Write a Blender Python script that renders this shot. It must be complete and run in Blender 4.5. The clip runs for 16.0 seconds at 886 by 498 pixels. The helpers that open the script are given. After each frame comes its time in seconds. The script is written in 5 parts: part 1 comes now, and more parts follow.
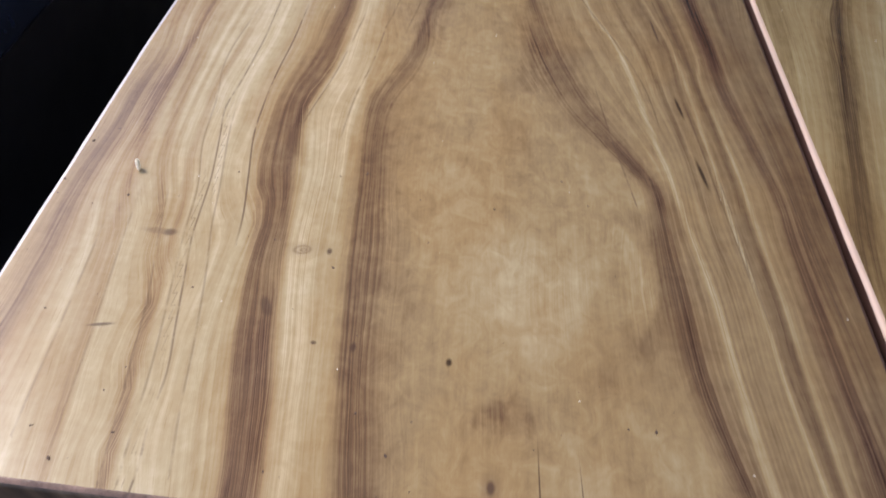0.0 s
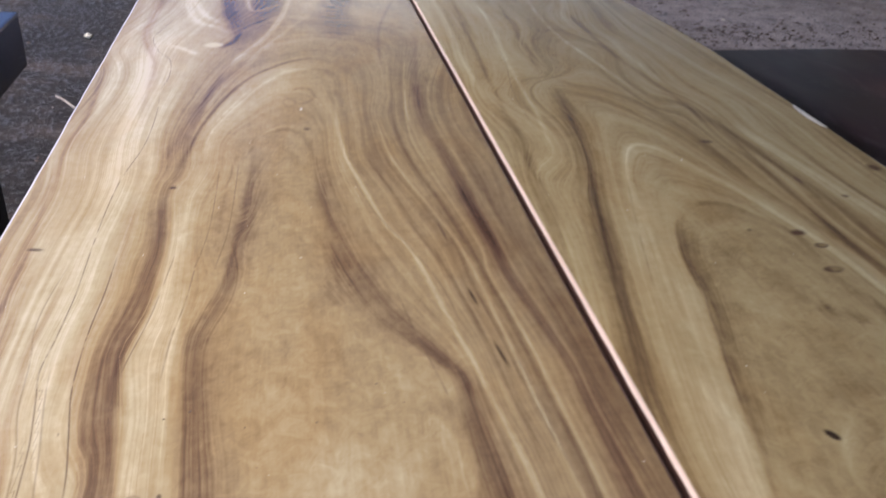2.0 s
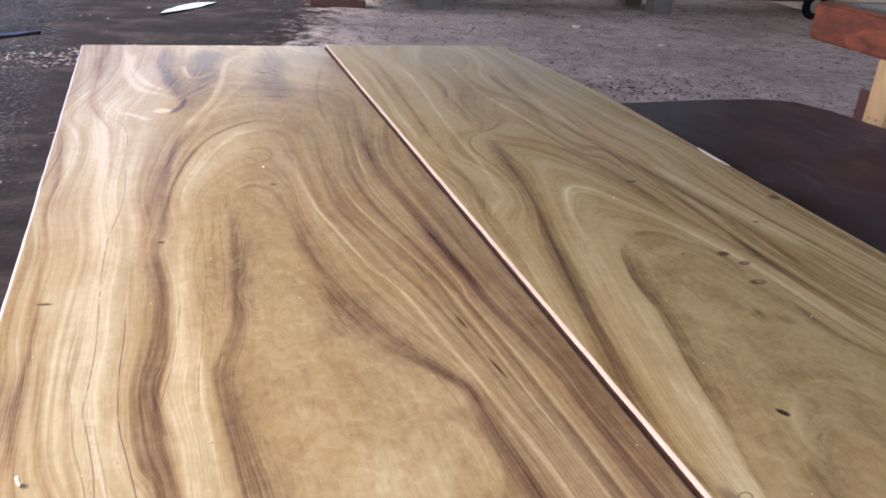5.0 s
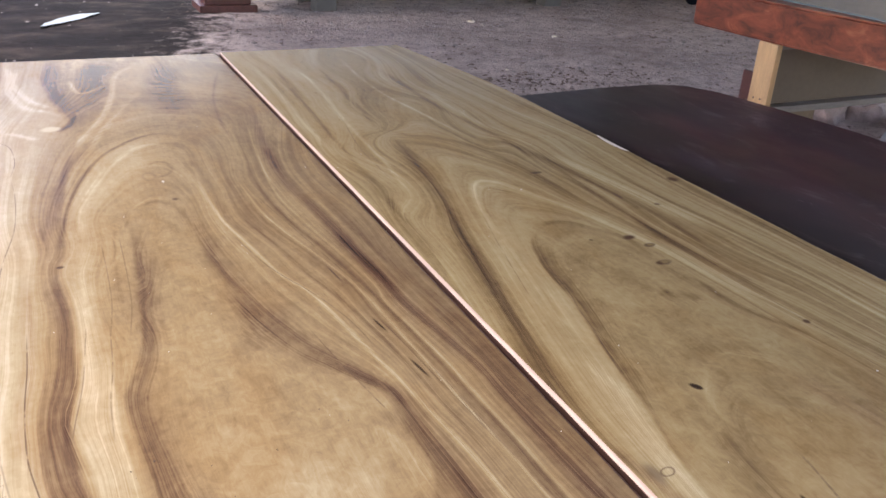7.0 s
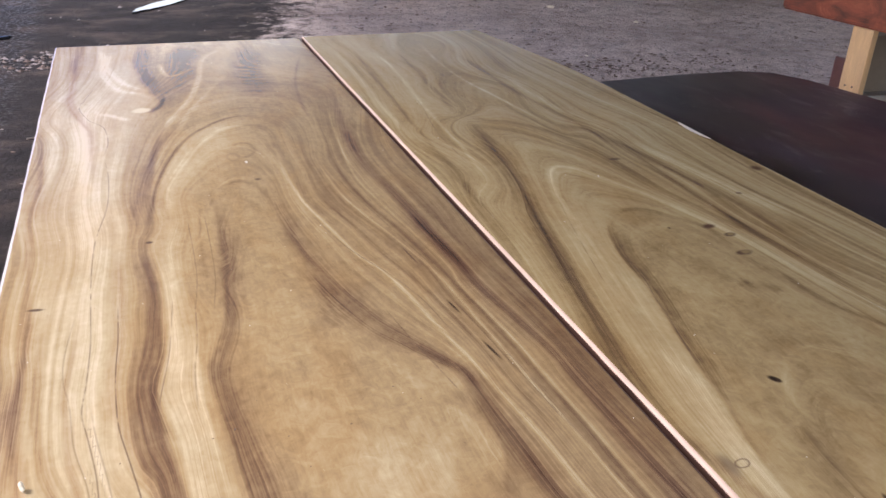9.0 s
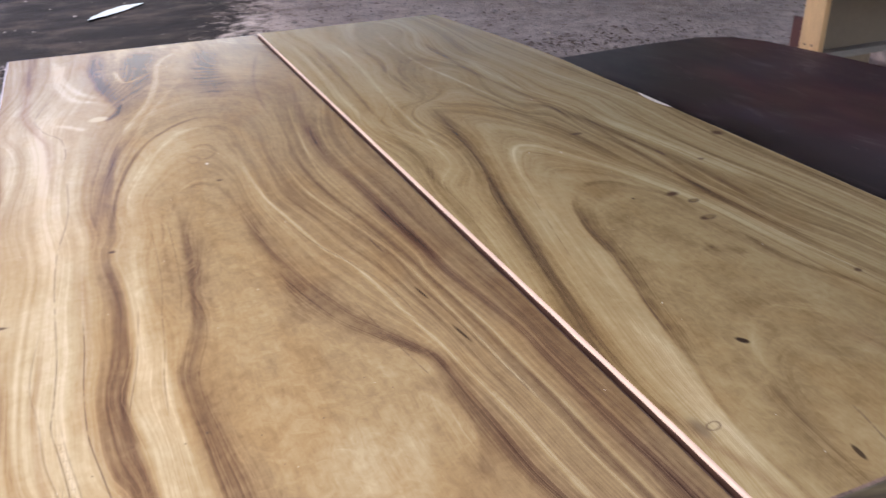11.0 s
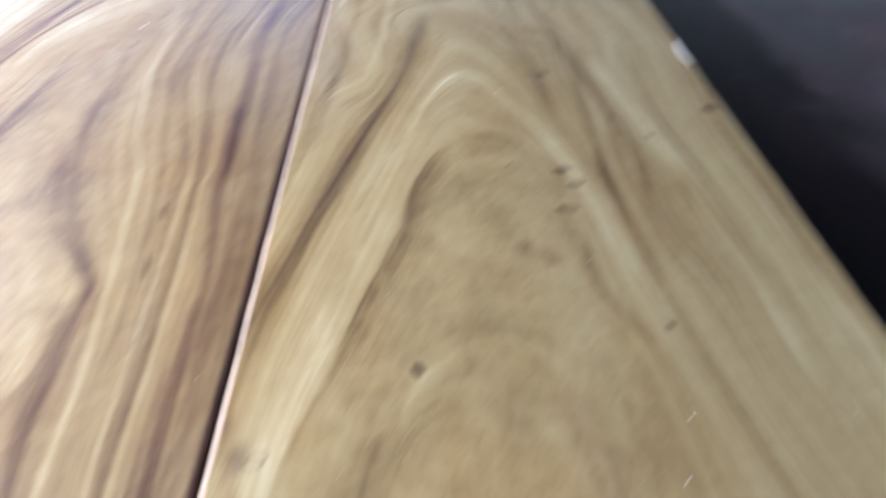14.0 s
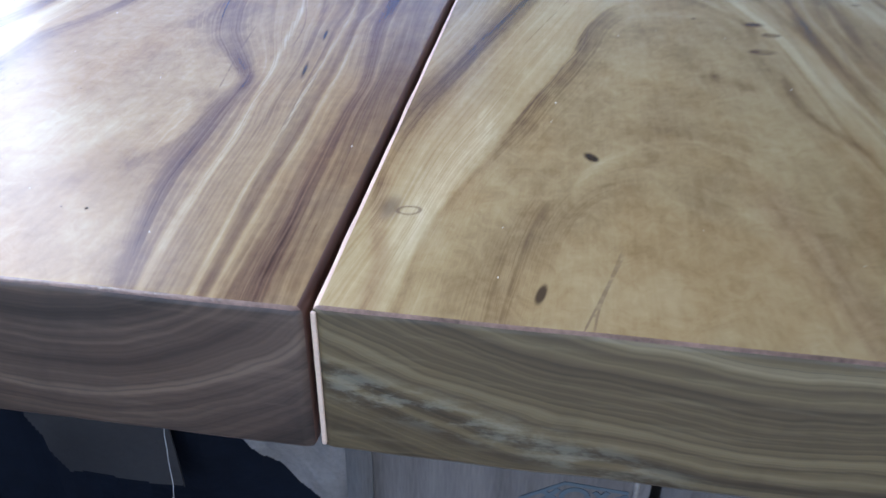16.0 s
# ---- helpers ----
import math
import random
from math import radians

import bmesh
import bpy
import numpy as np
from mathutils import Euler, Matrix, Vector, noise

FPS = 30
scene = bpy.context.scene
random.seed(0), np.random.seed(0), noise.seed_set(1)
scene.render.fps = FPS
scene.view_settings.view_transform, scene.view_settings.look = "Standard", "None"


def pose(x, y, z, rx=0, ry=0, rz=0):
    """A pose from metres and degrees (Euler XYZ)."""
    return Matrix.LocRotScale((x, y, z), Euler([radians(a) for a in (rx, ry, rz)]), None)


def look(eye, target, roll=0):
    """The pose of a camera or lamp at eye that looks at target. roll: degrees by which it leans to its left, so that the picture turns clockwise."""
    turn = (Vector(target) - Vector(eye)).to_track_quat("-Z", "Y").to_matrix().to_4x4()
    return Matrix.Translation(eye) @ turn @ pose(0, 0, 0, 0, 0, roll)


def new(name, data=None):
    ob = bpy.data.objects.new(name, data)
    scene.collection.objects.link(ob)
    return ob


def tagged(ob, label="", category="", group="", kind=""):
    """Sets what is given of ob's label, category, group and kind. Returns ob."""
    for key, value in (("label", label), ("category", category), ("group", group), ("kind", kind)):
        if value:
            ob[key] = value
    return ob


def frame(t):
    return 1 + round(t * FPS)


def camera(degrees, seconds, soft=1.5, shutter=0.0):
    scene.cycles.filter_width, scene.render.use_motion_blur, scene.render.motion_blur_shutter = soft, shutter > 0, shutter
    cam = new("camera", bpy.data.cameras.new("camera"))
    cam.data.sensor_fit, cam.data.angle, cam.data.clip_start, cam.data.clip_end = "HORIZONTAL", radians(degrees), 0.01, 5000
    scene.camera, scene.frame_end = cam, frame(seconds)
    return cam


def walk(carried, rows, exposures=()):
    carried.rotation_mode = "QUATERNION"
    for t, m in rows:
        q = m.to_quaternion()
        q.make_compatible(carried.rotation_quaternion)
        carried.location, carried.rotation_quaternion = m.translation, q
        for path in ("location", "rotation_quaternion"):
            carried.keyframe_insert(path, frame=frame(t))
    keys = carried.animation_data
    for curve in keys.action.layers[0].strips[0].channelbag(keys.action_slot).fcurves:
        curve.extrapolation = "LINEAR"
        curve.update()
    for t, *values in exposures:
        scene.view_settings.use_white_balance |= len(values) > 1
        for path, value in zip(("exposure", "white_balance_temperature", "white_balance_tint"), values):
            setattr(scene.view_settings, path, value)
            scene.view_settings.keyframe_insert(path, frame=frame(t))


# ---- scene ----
cam = camera(56.6, 16.0, 1.5, 0.9)
EXPOSURES = [(0.0, 1.5, 7450, 26), (1.0, 1.4, 7450, 27), (1.5, 1.72, 7500, 27), (3.0, 1.8, 7200, 23), (4.0, 1.98, 7500, 26), (6.5, 1.97, 7850, 29), (8.5, 1.92, 7850, 29), (11.0, 1.9, 7750, 28), (11.5, 2.07, 7900, 30), (12.0, 2.3, 7700, 29), (12.5, 2.22, 7450, 29), (13.0, 2.4, 7100, 24), (13.5, 2.68, 6900, 20), (14.5, 2.4, 6600, 19), (15.0, 2.5, 6350, 19), (16.0, 2.15, 6150, 18)]
PATH = [
    (0, (-0.439, -0.287, 1.187), (-0.42, 1.149, -0.206), 7.5),
    (0.5, (-0.433, -0.293, 1.184), (-0.406, 1.111, -0.241), 5.7),
    (1, (-0.429, -0.315, 1.215), (-0.331, 1.22, -0.063), 3.9),
    (1.5, (-0.425, -0.32, 1.231), (-0.149, 1.32, 0.119), 4.2),
    (2, (-0.401, -0.336, 1.256), (-0.044, 1.357, 0.252), 4.1),
    (2.5, (-0.369, -0.379, 1.269), (-0.124, 1.347, 0.289), 2.7),
    (3, (-0.439, -0.405, 1.268), (-0.195, 1.333, 0.308), 1.0),
    (3.5, (-0.546, -0.422, 1.256), (-0.138, 1.281, 0.29), 1.5),
    (4, (-0.568, -0.44, 1.264), (-0.054, 1.255, 0.335), 3.2),
    (6.5, (-0.581, -0.438, 1.281), (0.178, 1.217, 0.455), 3.5),
    (7, (-0.574, -0.436, 1.28), (0.238, 1.183, 0.431), 3.3),
    (7.5, (-0.575, -0.438, 1.279), (0.224, 1.178, 0.415), 3.6),
    (8, (-0.576, -0.433, 1.275), (0.177, 1.204, 0.405), 3.8),
    (8.5, (-0.581, -0.438, 1.278), (0.096, 1.226, 0.399), 3.4),
    (11, (-0.555, -0.452, 1.276), (0.126, 1.191, 0.362), -1.4),
    (11.5, (-0.464, -0.424, 1.267), (0.306, 1.134, 0.278), -2.6),
    (12, (-0.331, -0.405, 1.268), (0.411, 1.133, 0.226), -0.6),
    (12.5, (-0.22, -0.376, 1.279), (0.409, 1.232, 0.272), 1.0),
    (13, (-0.066, -0.293, 1.286), (0.504, 1.373, 0.337), 3.2),
    (13.5, (0.055, -0.291, 1.292), (0.534, 1.386, 0.314), 3.0),
    (14, (0.186, -0.395, 1.257), (0.284, 1.245, 0.118), 3.1),
    (14.5, (0.169, -0.476, 1.182), (0.056, 1.098, -0.047), -1.6),
    (15, (0.14, -0.575, 1.107), (0.032, 1.002, -0.118), -0.1),
    (15.5, (0.142, -0.527, 1.046), (0.004, 1.124, -0.074), 2.3),
    (16, (0.162, -0.464, 0.987), (-0.068, 1.197, -0.103), 0.9),
]
walk(cam, [(t, look(eye, target, roll)) for t, eye, target, roll in PATH], EXPOSURES)

# ---- light: open sky past the far left side of an added, unseen shed ----
SUN_EL, SUN_AZ = radians(48), radians(-60)
world = bpy.data.worlds.new("sky")
scene.world = world
world.use_nodes = True
wn = world.node_tree
sky = wn.nodes.new("ShaderNodeTexSky")
sky.sky_type, sky.sun_disc, sky.sun_elevation, sky.sun_rotation = "NISHITA", False, SUN_EL, SUN_AZ
sky.dust_density, sky.air_density, sky.ozone_density = 1.0, 1.2, 2.0
wn.nodes["Background"].inputs["Strength"].default_value = 0.15
wn.links.new(sky.outputs["Color"], wn.nodes["Background"].inputs["Color"])
sun = bpy.data.lights.new("sun", "SUN")
sun.energy, sun.angle, sun.color = 1.0, radians(12), (0.78, 0.90, 1.0)
to_sun = Vector((math.sin(SUN_AZ) * math.cos(SUN_EL), math.cos(SUN_AZ) * math.cos(SUN_EL), math.sin(SUN_EL)))
new("sun", sun).matrix_world = look(to_sun * 30, (0, 0, 0))

# ---- sizes ----
TOP = 0.62            # top of the pale slabs
THICK = 0.146
LENGTH = 2.6
LEFT_DROP = 0.004     # one slab lies a little lower than its neighbour
ROOF = 3.9


# ---- node helpers ----
class Nodes:
    """Short hand for building one material."""

    def __init__(self, name, rough=0.5, metallic=0.0):
        self.m = bpy.data.materials.new(name)
        self.m.use_nodes = True
        self.t = self.m.node_tree
        self.b = self.t.nodes["Principled BSDF"]
        self.b.inputs["Roughness"].default_value = rough
        self.b.inputs["Metallic"].default_value = metallic

    def n(self, kind, **sets):
        node = self.t.nodes.new("ShaderNode" + kind)
        for key, value in sets.items():
            setattr(node, key, value)
        return node

    def put(self, socket, value):
        if isinstance(value, (int, float)):
            socket.default_value = value
        elif isinstance(value, (tuple, list)):
            socket.default_value = (*value, 1.0) if len(value) == 3 and len(socket.default_value) == 4 else value
        else:
            self.t.links.new(value, socket)

    def pos(self):
        return self.n("TexCoord").outputs["Object"]

    def math(self, op, a, b=0.0, clamp=False):
        node = self.n("Math", operation=op, use_clamp=clamp)
        self.put(node.inputs[0], a), self.put(node.inputs[1], b)
        return node.outputs[0]

    def vec(self, op, a, b):
        node = self.n("VectorMath", operation=op)
        self.put(node.inputs[0], a), self.put(node.inputs[1], b)
        return node.outputs["Value"] if op in ("LENGTH", "DOT_PRODUCT", "DISTANCE") else node.outputs["Vector"]

    def noise(self, vector, scale, detail=3.0, rough=0.55, distortion=0.0):
        node = self.n("TexNoise")
        self.put(node.inputs["Vector"], vector)
        for key, value in (("Scale", scale), ("Detail", detail), ("Roughness", rough), ("Distortion", distortion)):
            node.inputs[key].default_value = value
        return node.outputs["Fac"]

    def ramp(self, fac, stops, mode="LINEAR"):
        node = self.n("ValToRGB")
        r = node.color_ramp
        r.interpolation = mode
        while len(r.elements) < len(stops):
            r.elements.new(0.5)
        for e, (p, c) in zip(r.elements, stops):
            e.position, e.color = p, (*c, 1.0)
        self.put(node.inputs["Fac"], fac)
        return node.outputs["Color"]

    def span(self, v, a, b, c=0.0, d=1.0, kind="SMOOTHSTEP"):
        node = self.n("MapRange", interpolation_type=kind)
        for i, x in enumerate((v, a, b, c, d)):
            self.put(node.inputs[i], x)
        return node.outputs["Result"]

    def mix(self, fac, a, b, blend="MIX"):
        node = self.n("Mix", data_type="RGBA", blend_type=blend)
        self.put(node.inputs["Factor"], fac), self.put(node.inputs["A"], a), self.put(node.inputs["B"], b)
        return node.outputs["Result"]

    def bump(self, height, strength=0.2, distance=0.002):
        node = self.n("Bump")
        node.inputs["Strength"].default_value, node.inputs["Distance"].default_value = strength, distance
        self.put(node.inputs["Height"], height)
        self.put(self.b.inputs["Normal"], node.outputs["Normal"])

    def done(self, color, rough=None):
        self.put(self.b.inputs["Base Color"], color)
        if rough is not None:
            self.put(self.b.inputs["Roughness"], rough)
        return self.m


def plain(name, color, rough=0.6, vary=0.25, scale=12.0, stretch=(1, 1, 1), bump=0.15, metallic=0.0):
    """A surface of one colour with grain at two scales."""
    k = Nodes(name, rough, metallic)
    p = k.vec("MULTIPLY", k.pos(), stretch)
    big, fine = k.noise(p, scale, 4), k.noise(p, scale * 9, 3)
    v = k.math("ADD", k.math("MULTIPLY", big, 0.65), k.math("MULTIPLY", fine, 0.35))
    dark, light = [c * (1 - vary) for c in color], [min(1, c * (1 + vary)) for c in color]
    k.bump(fine, bump, 0.003)
    return k.done(k.ramp(v, [(0.3, dark), (0.7, light)]), k.span(big, 0.3, 0.7, max(0, rough - 0.08), min(1, rough + 0.08)))


# ---- timber ----
def timber_top(name, stops, marks):
    """Oiled tropical hardwood. The mesh carries the figure: tone (dark to pale), plum (purple-grey tint of the wood, in
    places painted sky reflection), busy (how streaky), ring (growth rings), hair (thin dark lines).
    """
    k = Nodes(name, 0.3)
    pos = k.pos()

    def carried(what):
        return k.n("Attribute", attribute_name=what).outputs["Fac"]

    ring, tone, vein, plum, busy = carried("ring"), carried("tone"), carried("vein"), carried("plum"), carried("busy")
    xyz = k.n("SeparateXYZ")
    k.put(xyz.inputs[0], pos)
    yy = xyz.outputs["Y"]
    w1 = k.noise(k.vec("MULTIPLY", pos, (6.0, 1.8, 1.0)), 1.0, 2)
    w2 = k.noise(k.vec("MULTIPLY", pos, (26.0, 8.0, 1.0)), 1.0, 3)
    u = k.math("ADD", ring, k.math("ADD", k.math("MULTIPLY", k.math("SUBTRACT", w1, 0.5), 0.06), k.math("MULTIPLY", k.math("SUBTRACT", w2, 0.5), 0.04)))

    def along(f, g):
        c = k.n("CombineXYZ")
        k.put(c.inputs[0], k.math("MULTIPLY", u, f)), k.put(c.inputs[1], k.math("MULTIPLY", yy, g))
        return c.outputs[0]

    def swing(noise_out, amount):
        return k.math("MULTIPLY", k.math("SUBTRACT", noise_out, 0.5), amount)

    def total(*terms):
        out = terms[0]
        for term in terms[1:]:
            out = k.math("ADD", out, term)
        return out

    streaks = total(swing(k.noise(along(5, 0.6), 1.0, 3, 0.6), 0.85), swing(k.noise(along(15, 0.9), 1.0, 4, 0.65), 0.62), swing(k.noise(along(46, 0.9), 1.0, 3, 0.65), 0.20), swing(k.noise(along(120, 3.0), 1.0, 2), 0.14))
    grain = k.noise(k.vec("MULTIPLY", pos, (150.0, 13.0, 1.0)), 1.0, 4, 0.6)
    pores = k.noise(k.vec("MULTIPLY", pos, (520.0, 22.0, 1.0)), 1.0, 2)
    rays = k.noise(k.vec("MULTIPLY", pos, (34.0, 150.0, 1.0)), 1.0, 3, 0.6)
    cloud = k.noise(k.vec("MULTIPLY", pos, (9.0, 6.0, 1.0)), 1.0, 6, 0.62, 0.5)
    mottle = k.noise(k.vec("MULTIPLY", pos, (42.0, 34.0, 1.0)), 1.0, 5, 0.7, 1.0)
    calm = k.math("SUBTRACT", 1.0, busy, True)
    split = k.span(k.noise(along(55, 1.3), 1.0, 3, 0.65), 0.34, 0.66, 0.5, 1.35)
    t = total(tone, k.math("MULTIPLY", vein, split), k.math("MULTIPLY", busy, streaks), k.math("MULTIPLY", calm, swing(cloud, 0.56)), k.math("MULTIPLY", calm, swing(mottle, 0.42)),
              swing(grain, 0.13), swing(k.noise(k.vec("MULTIPLY", pos, (95.0, 48.0, 1.0)), 1.0, 5, 0.7), 0.16), swing(pores, 0.06), k.math("MULTIPLY", busy, swing(rays, 0.12)))
    dash = k.noise(along(85, 20.0), 1.0, 2)
    t = k.math("SUBTRACT", t, k.math("MULTIPLY", busy, k.span(dash, 0.62, 0.72, 0.0, 0.16)))
    col = k.ramp(k.math("MAXIMUM", t, 0.0), stops)
    warm = k.noise(k.vec("MULTIPLY", pos, (7.0, 3.4, 1.0)), 1.0, 5, 0.6, 0.4)
    col = k.mix(k.span(warm, 0.42, 0.66, 0.0, 0.75), col, k.mix(1.0, col, (0.95, 0.87, 0.79), "MULTIPLY"))
    col = k.mix(plum, col, k.mix(1.0, col, (0.98, 0.93, 1.03), "MULTIPLY"))
    near = k.math("MULTIPLY", k.span(carried("hair_off"), 0.006, 0.004), k.span(k.math("ABSOLUTE", carried("hair")), 0.0016, 0.0003))
    broken = k.span(k.noise(k.vec("MULTIPLY", pos, (9.0, 22.0, 1.0)), 1.0, 4, 0.7), 0.34, 0.52)
    col = k.mix(k.math("MULTIPLY", carried("hair_dark"), k.math("MULTIPLY", near, broken)), col, UMBER)
    for x, yy0, rx, ry, turn, soft, colour, amount in marks:
        rel = k.vec("SUBTRACT", pos, (x, yy0, TOP))
        rot = k.n("VectorRotate", rotation_type="Z_AXIS")
        k.put(rot.inputs["Vector"], rel)
        rot.inputs["Angle"].default_value = radians(-turn)
        d = k.vec("LENGTH", k.vec("MULTIPLY", rot.outputs[0], (1 / rx, 1 / ry, 0)), (0, 0, 0))
        if soft < 0:
            d = k.math("ADD", d, k.math("MULTIPLY", k.math("SUBTRACT", w2, 0.5), 0.9))
            col = k.mix(k.span(k.math("ABSOLUTE", k.math("SUBTRACT", d, 1.0)), -soft, 0.0, 0.0, amount), col, colour)
            continue
        if soft > 0.3:
            d = k.math("ADD", d, k.math("MULTIPLY", k.math("SUBTRACT", w2, 0.5), 1.2))
        else:
            soft = 0.55
        col = k.mix(k.span(d, 1.0 + soft, 1.0 - soft, 0.0, amount), col, colour)
    k.bump(pores, 0.06, 0.0008)
    smear = k.noise(k.vec("MULTIPLY", pos, (3.0, 5.0, 1.0)), 1.0, 4)
    return k.done(col, k.span(smear, 0.3, 0.7, 0.19, 0.26))


def timber_end(name, centre, squash, stops, scuffed=0.0):
    """Sawn end of a slab: rings round a heart that lay above it."""
    k = Nodes(name, 0.5)
    pos = k.pos()
    rel = k.vec("MULTIPLY", k.vec("SUBTRACT", pos, centre), (squash, 0.0, 1.0))
    d = k.vec("LENGTH", rel, (0, 0, 0))
    warp = k.noise(k.vec("MULTIPLY", pos, (5.0, 1.0, 9.0)), 1.0, 3)
    u = k.math("ADD", k.math("MULTIPLY", d, 20.0), k.math("MULTIPLY", warp, 0.7))
    c = k.n("CombineXYZ")
    k.put(c.inputs[0], u)
    rings, fine = k.noise(c.outputs[0], 1.3, 4, 0.65), k.noise(c.outputs[0], 14.0, 3)
    col = k.ramp(rings, stops)
    col = k.mix(k.span(fine, 0.45, 0.7, 0.0, 0.45), col, stops[0][1])
    saw = k.noise(k.vec("MULTIPLY", pos, (9.0, 1.0, 120.0)), 1.0, 3)
    col = k.mix(k.span(saw, 0.5, 0.75, 0.0, 0.25), col, stops[-1][1])
    patch = k.noise(pos, 7.0, 5, 0.65)
    col = k.mix(k.span(patch, 0.5, 0.75, 0.0, 0.4), col, stops[0][1])
    if scuffed:
        z = k.n("SeparateXYZ")
        k.put(z.inputs[0], pos)
        off = k.math("ABSOLUTE", k.math("SUBTRACT", k.math("ADD", z.outputs["Z"], k.math("MULTIPLY", z.outputs["X"], 0.27)), 0.555))
        rub = k.noise(k.vec("MULTIPLY", pos, (22.0, 1.0, 60.0)), 1.0, 5, 0.7)
        there = k.math("MULTIPLY", k.span(off, 0.03, 0.005), k.span(z.outputs["X"], 0.42, 0.2))
        col = k.mix(k.math("MULTIPLY", there, k.span(rub, 0.44, 0.6, 0.0, scuffed)), col, (0.36, 0.35, 0.27))
    k.bump(saw, 0.25, 0.002)
    return k.done(col, k.span(patch, 0.3, 0.7, 0.42, 0.62))


DARK, BROWN, UMBER = (0.085, 0.049, 0.036), (0.168, 0.102, 0.064), (0.118, 0.070, 0.050)
TAN, CREAM, OLIVE = (0.29, 0.198, 0.102), (0.66, 0.545, 0.345), (0.308, 0.206, 0.094)


STRIPED = [(0.0, (0.060, 0.032, 0.019)), (0.14, (0.112, 0.064, 0.038)), (0.30, (0.180, 0.110, 0.060)), (0.45, (0.275, 0.183, 0.096)), (0.60, (0.395, 0.276, 0.139)), (0.76, (0.49, 0.388, 0.228)), (1.0, (0.68, 0.58, 0.395))]
OLIVED = [(0.0, (0.055, 0.032, 0.016)), (0.14, (0.105, 0.064, 0.032)), (0.30, (0.175, 0.112, 0.054)), (0.45, (0.272, 0.182, 0.085)), (0.60, (0.395, 0.280, 0.133)), (0.76, (0.49, 0.38, 0.204)), (1.0, (0.66, 0.555, 0.346))]

SOOT, RUST = (0.035, 0.02, 0.014), (0.10, 0.05, 0.03)
LEFT_MARKS = []
LEFT_MARKS.append((-0.567, 0.277, 0.008, 0.0055, 20, -0.4, BROWN, 0.5))
LEFT_MARKS.append((-0.566, 0.277, 0.003, 0.002, 20, -0.8, UMBER, 0.5))
LEFT_MARKS.append((-0.567, 0.277, 0.022, 0.010, 10, 0.3, TAN, 0.25))
LEFT_MARKS.append((-0.541, 0.279, 0.0025, 0.004, 0, 0.3, DARK, 0.8))
LEFT_MARKS.append((-0.772, 0.780, 0.011, 0.004, -8, 0.25, DARK, 0.85))
LEFT_MARKS.append((-0.697, 0.279, 0.006, 0.005, 30, 0.5, DARK, 0.6))
LEFT_MARKS.append((-0.705, 0.279, 0.016, 0.004, 0, 0.5, BROWN, 0.4))
LEFT_MARKS.append((-0.719, 0.157, 0.010, 0.0018, 14, 0.3, DARK, 0.75))
LEFT_MARKS.append((-0.144, 0.475, 0.0022, 0.024, 8, 0.3, SOOT, 0.85))
LEFT_MARKS.append((-0.154, 0.609, 0.0020, 0.020, 8, 0.3, SOOT, 0.85))
LEFT_MARKS.append((-0.165, 0.80, 0.0018, 0.03, 6, 0.3, DARK, 0.7))
LEFT_MARKS.append((-0.599, 0.977, 0.006, 0.005, 0, 0.3, DARK, 0.9))
LEFT_MARKS.append((-0.367, 1.235, 0.006, 0.006, 0, 0.3, DARK, 0.8))
LEFT_MARKS.append((-0.415, 0.161, 0.0025, 0.004, 0, 0.3, SOOT, 0.9))
LEFT_MARKS.append((-0.374, 0.044, 0.0032, 0.006, 0, 0.3, DARK, 0.9))
LEFT_MARKS.append((-0.374, 0.044, 0.008, 0.014, 0, 0.5, BROWN, 0.35))
LEFT_MARKS.append((-0.335, 0.03, 0.0007, 0.05, 2, 0.3, DARK, 0.8))
LEFT_MARKS.append((-0.300, 0.015, 0.0007, 0.05, 3, 0.3, DARK, 0.8))
LEFT_MARKS.append((-0.585, 1.80, 0.024, 0.018, 20, 0.35, CREAM, 0.85))
LEFT_MARKS.append((-0.40, 1.385, 0.012, 0.022, 0, -0.4, BROWN, 0.25))
LEFT_MARKS.append((-0.585, 0.20, 0.005, 0.012, 20, 0.4, DARK, 0.6))
LEFT_MARKS.append((-0.50, 0.165, 0.0025, 0.005, 0, 0.3, DARK, 0.8))
LEFT_MARKS.append((-0.535, 0.165, 0.0025, 0.002, 0, 0.3, DARK, 0.8))
RIGHT_MARKS = []
RIGHT_MARKS.append((0.437, 0.751, 0.013, 0.009, 10, 0.3, RUST, 0.95))
RIGHT_MARKS.append((0.455, 0.707, 0.012, 0.008, 10, 0.35, DARK, 0.85))
RIGHT_MARKS.append((0.456, 0.708, 0.008, 0.005, 10, 0.3, OLIVE, 0.8))
RIGHT_MARKS.append((0.429, 0.634, 0.017, 0.009, 5, 0.35, DARK, 0.75))
RIGHT_MARKS.append((0.432, 0.635, 0.011, 0.006, 5, 0.3, OLIVE, 0.8))
RIGHT_MARKS.append((0.420, 0.634, 0.006, 0.006, 5, 0.3, RUST, 0.7))
RIGHT_MARKS.append((0.206, 0.284, 0.0055, 0.0095, 30, 0.35, SOOT, 0.97))
RIGHT_MARKS.append((0.167, 0.045, 0.0035, 0.0125, -10, 0.35, SOOT, 0.85))
RIGHT_MARKS.append((0.045, 0.152, 0.010, 0.007, 15, -0.3, BROWN, 0.7))
RIGHT_MARKS.append((0.028, 0.155, 0.010, 0.020, 0, 0.6, UMBER, 0.6))
RIGHT_MARKS.append((0.514, 0.368, 0.006, 0.007, 0, 0.4, RUST, 0.85))
RIGHT_MARKS.append((0.455, 1.14, 0.014, 0.008, 0, 0.5, DARK, 0.7))
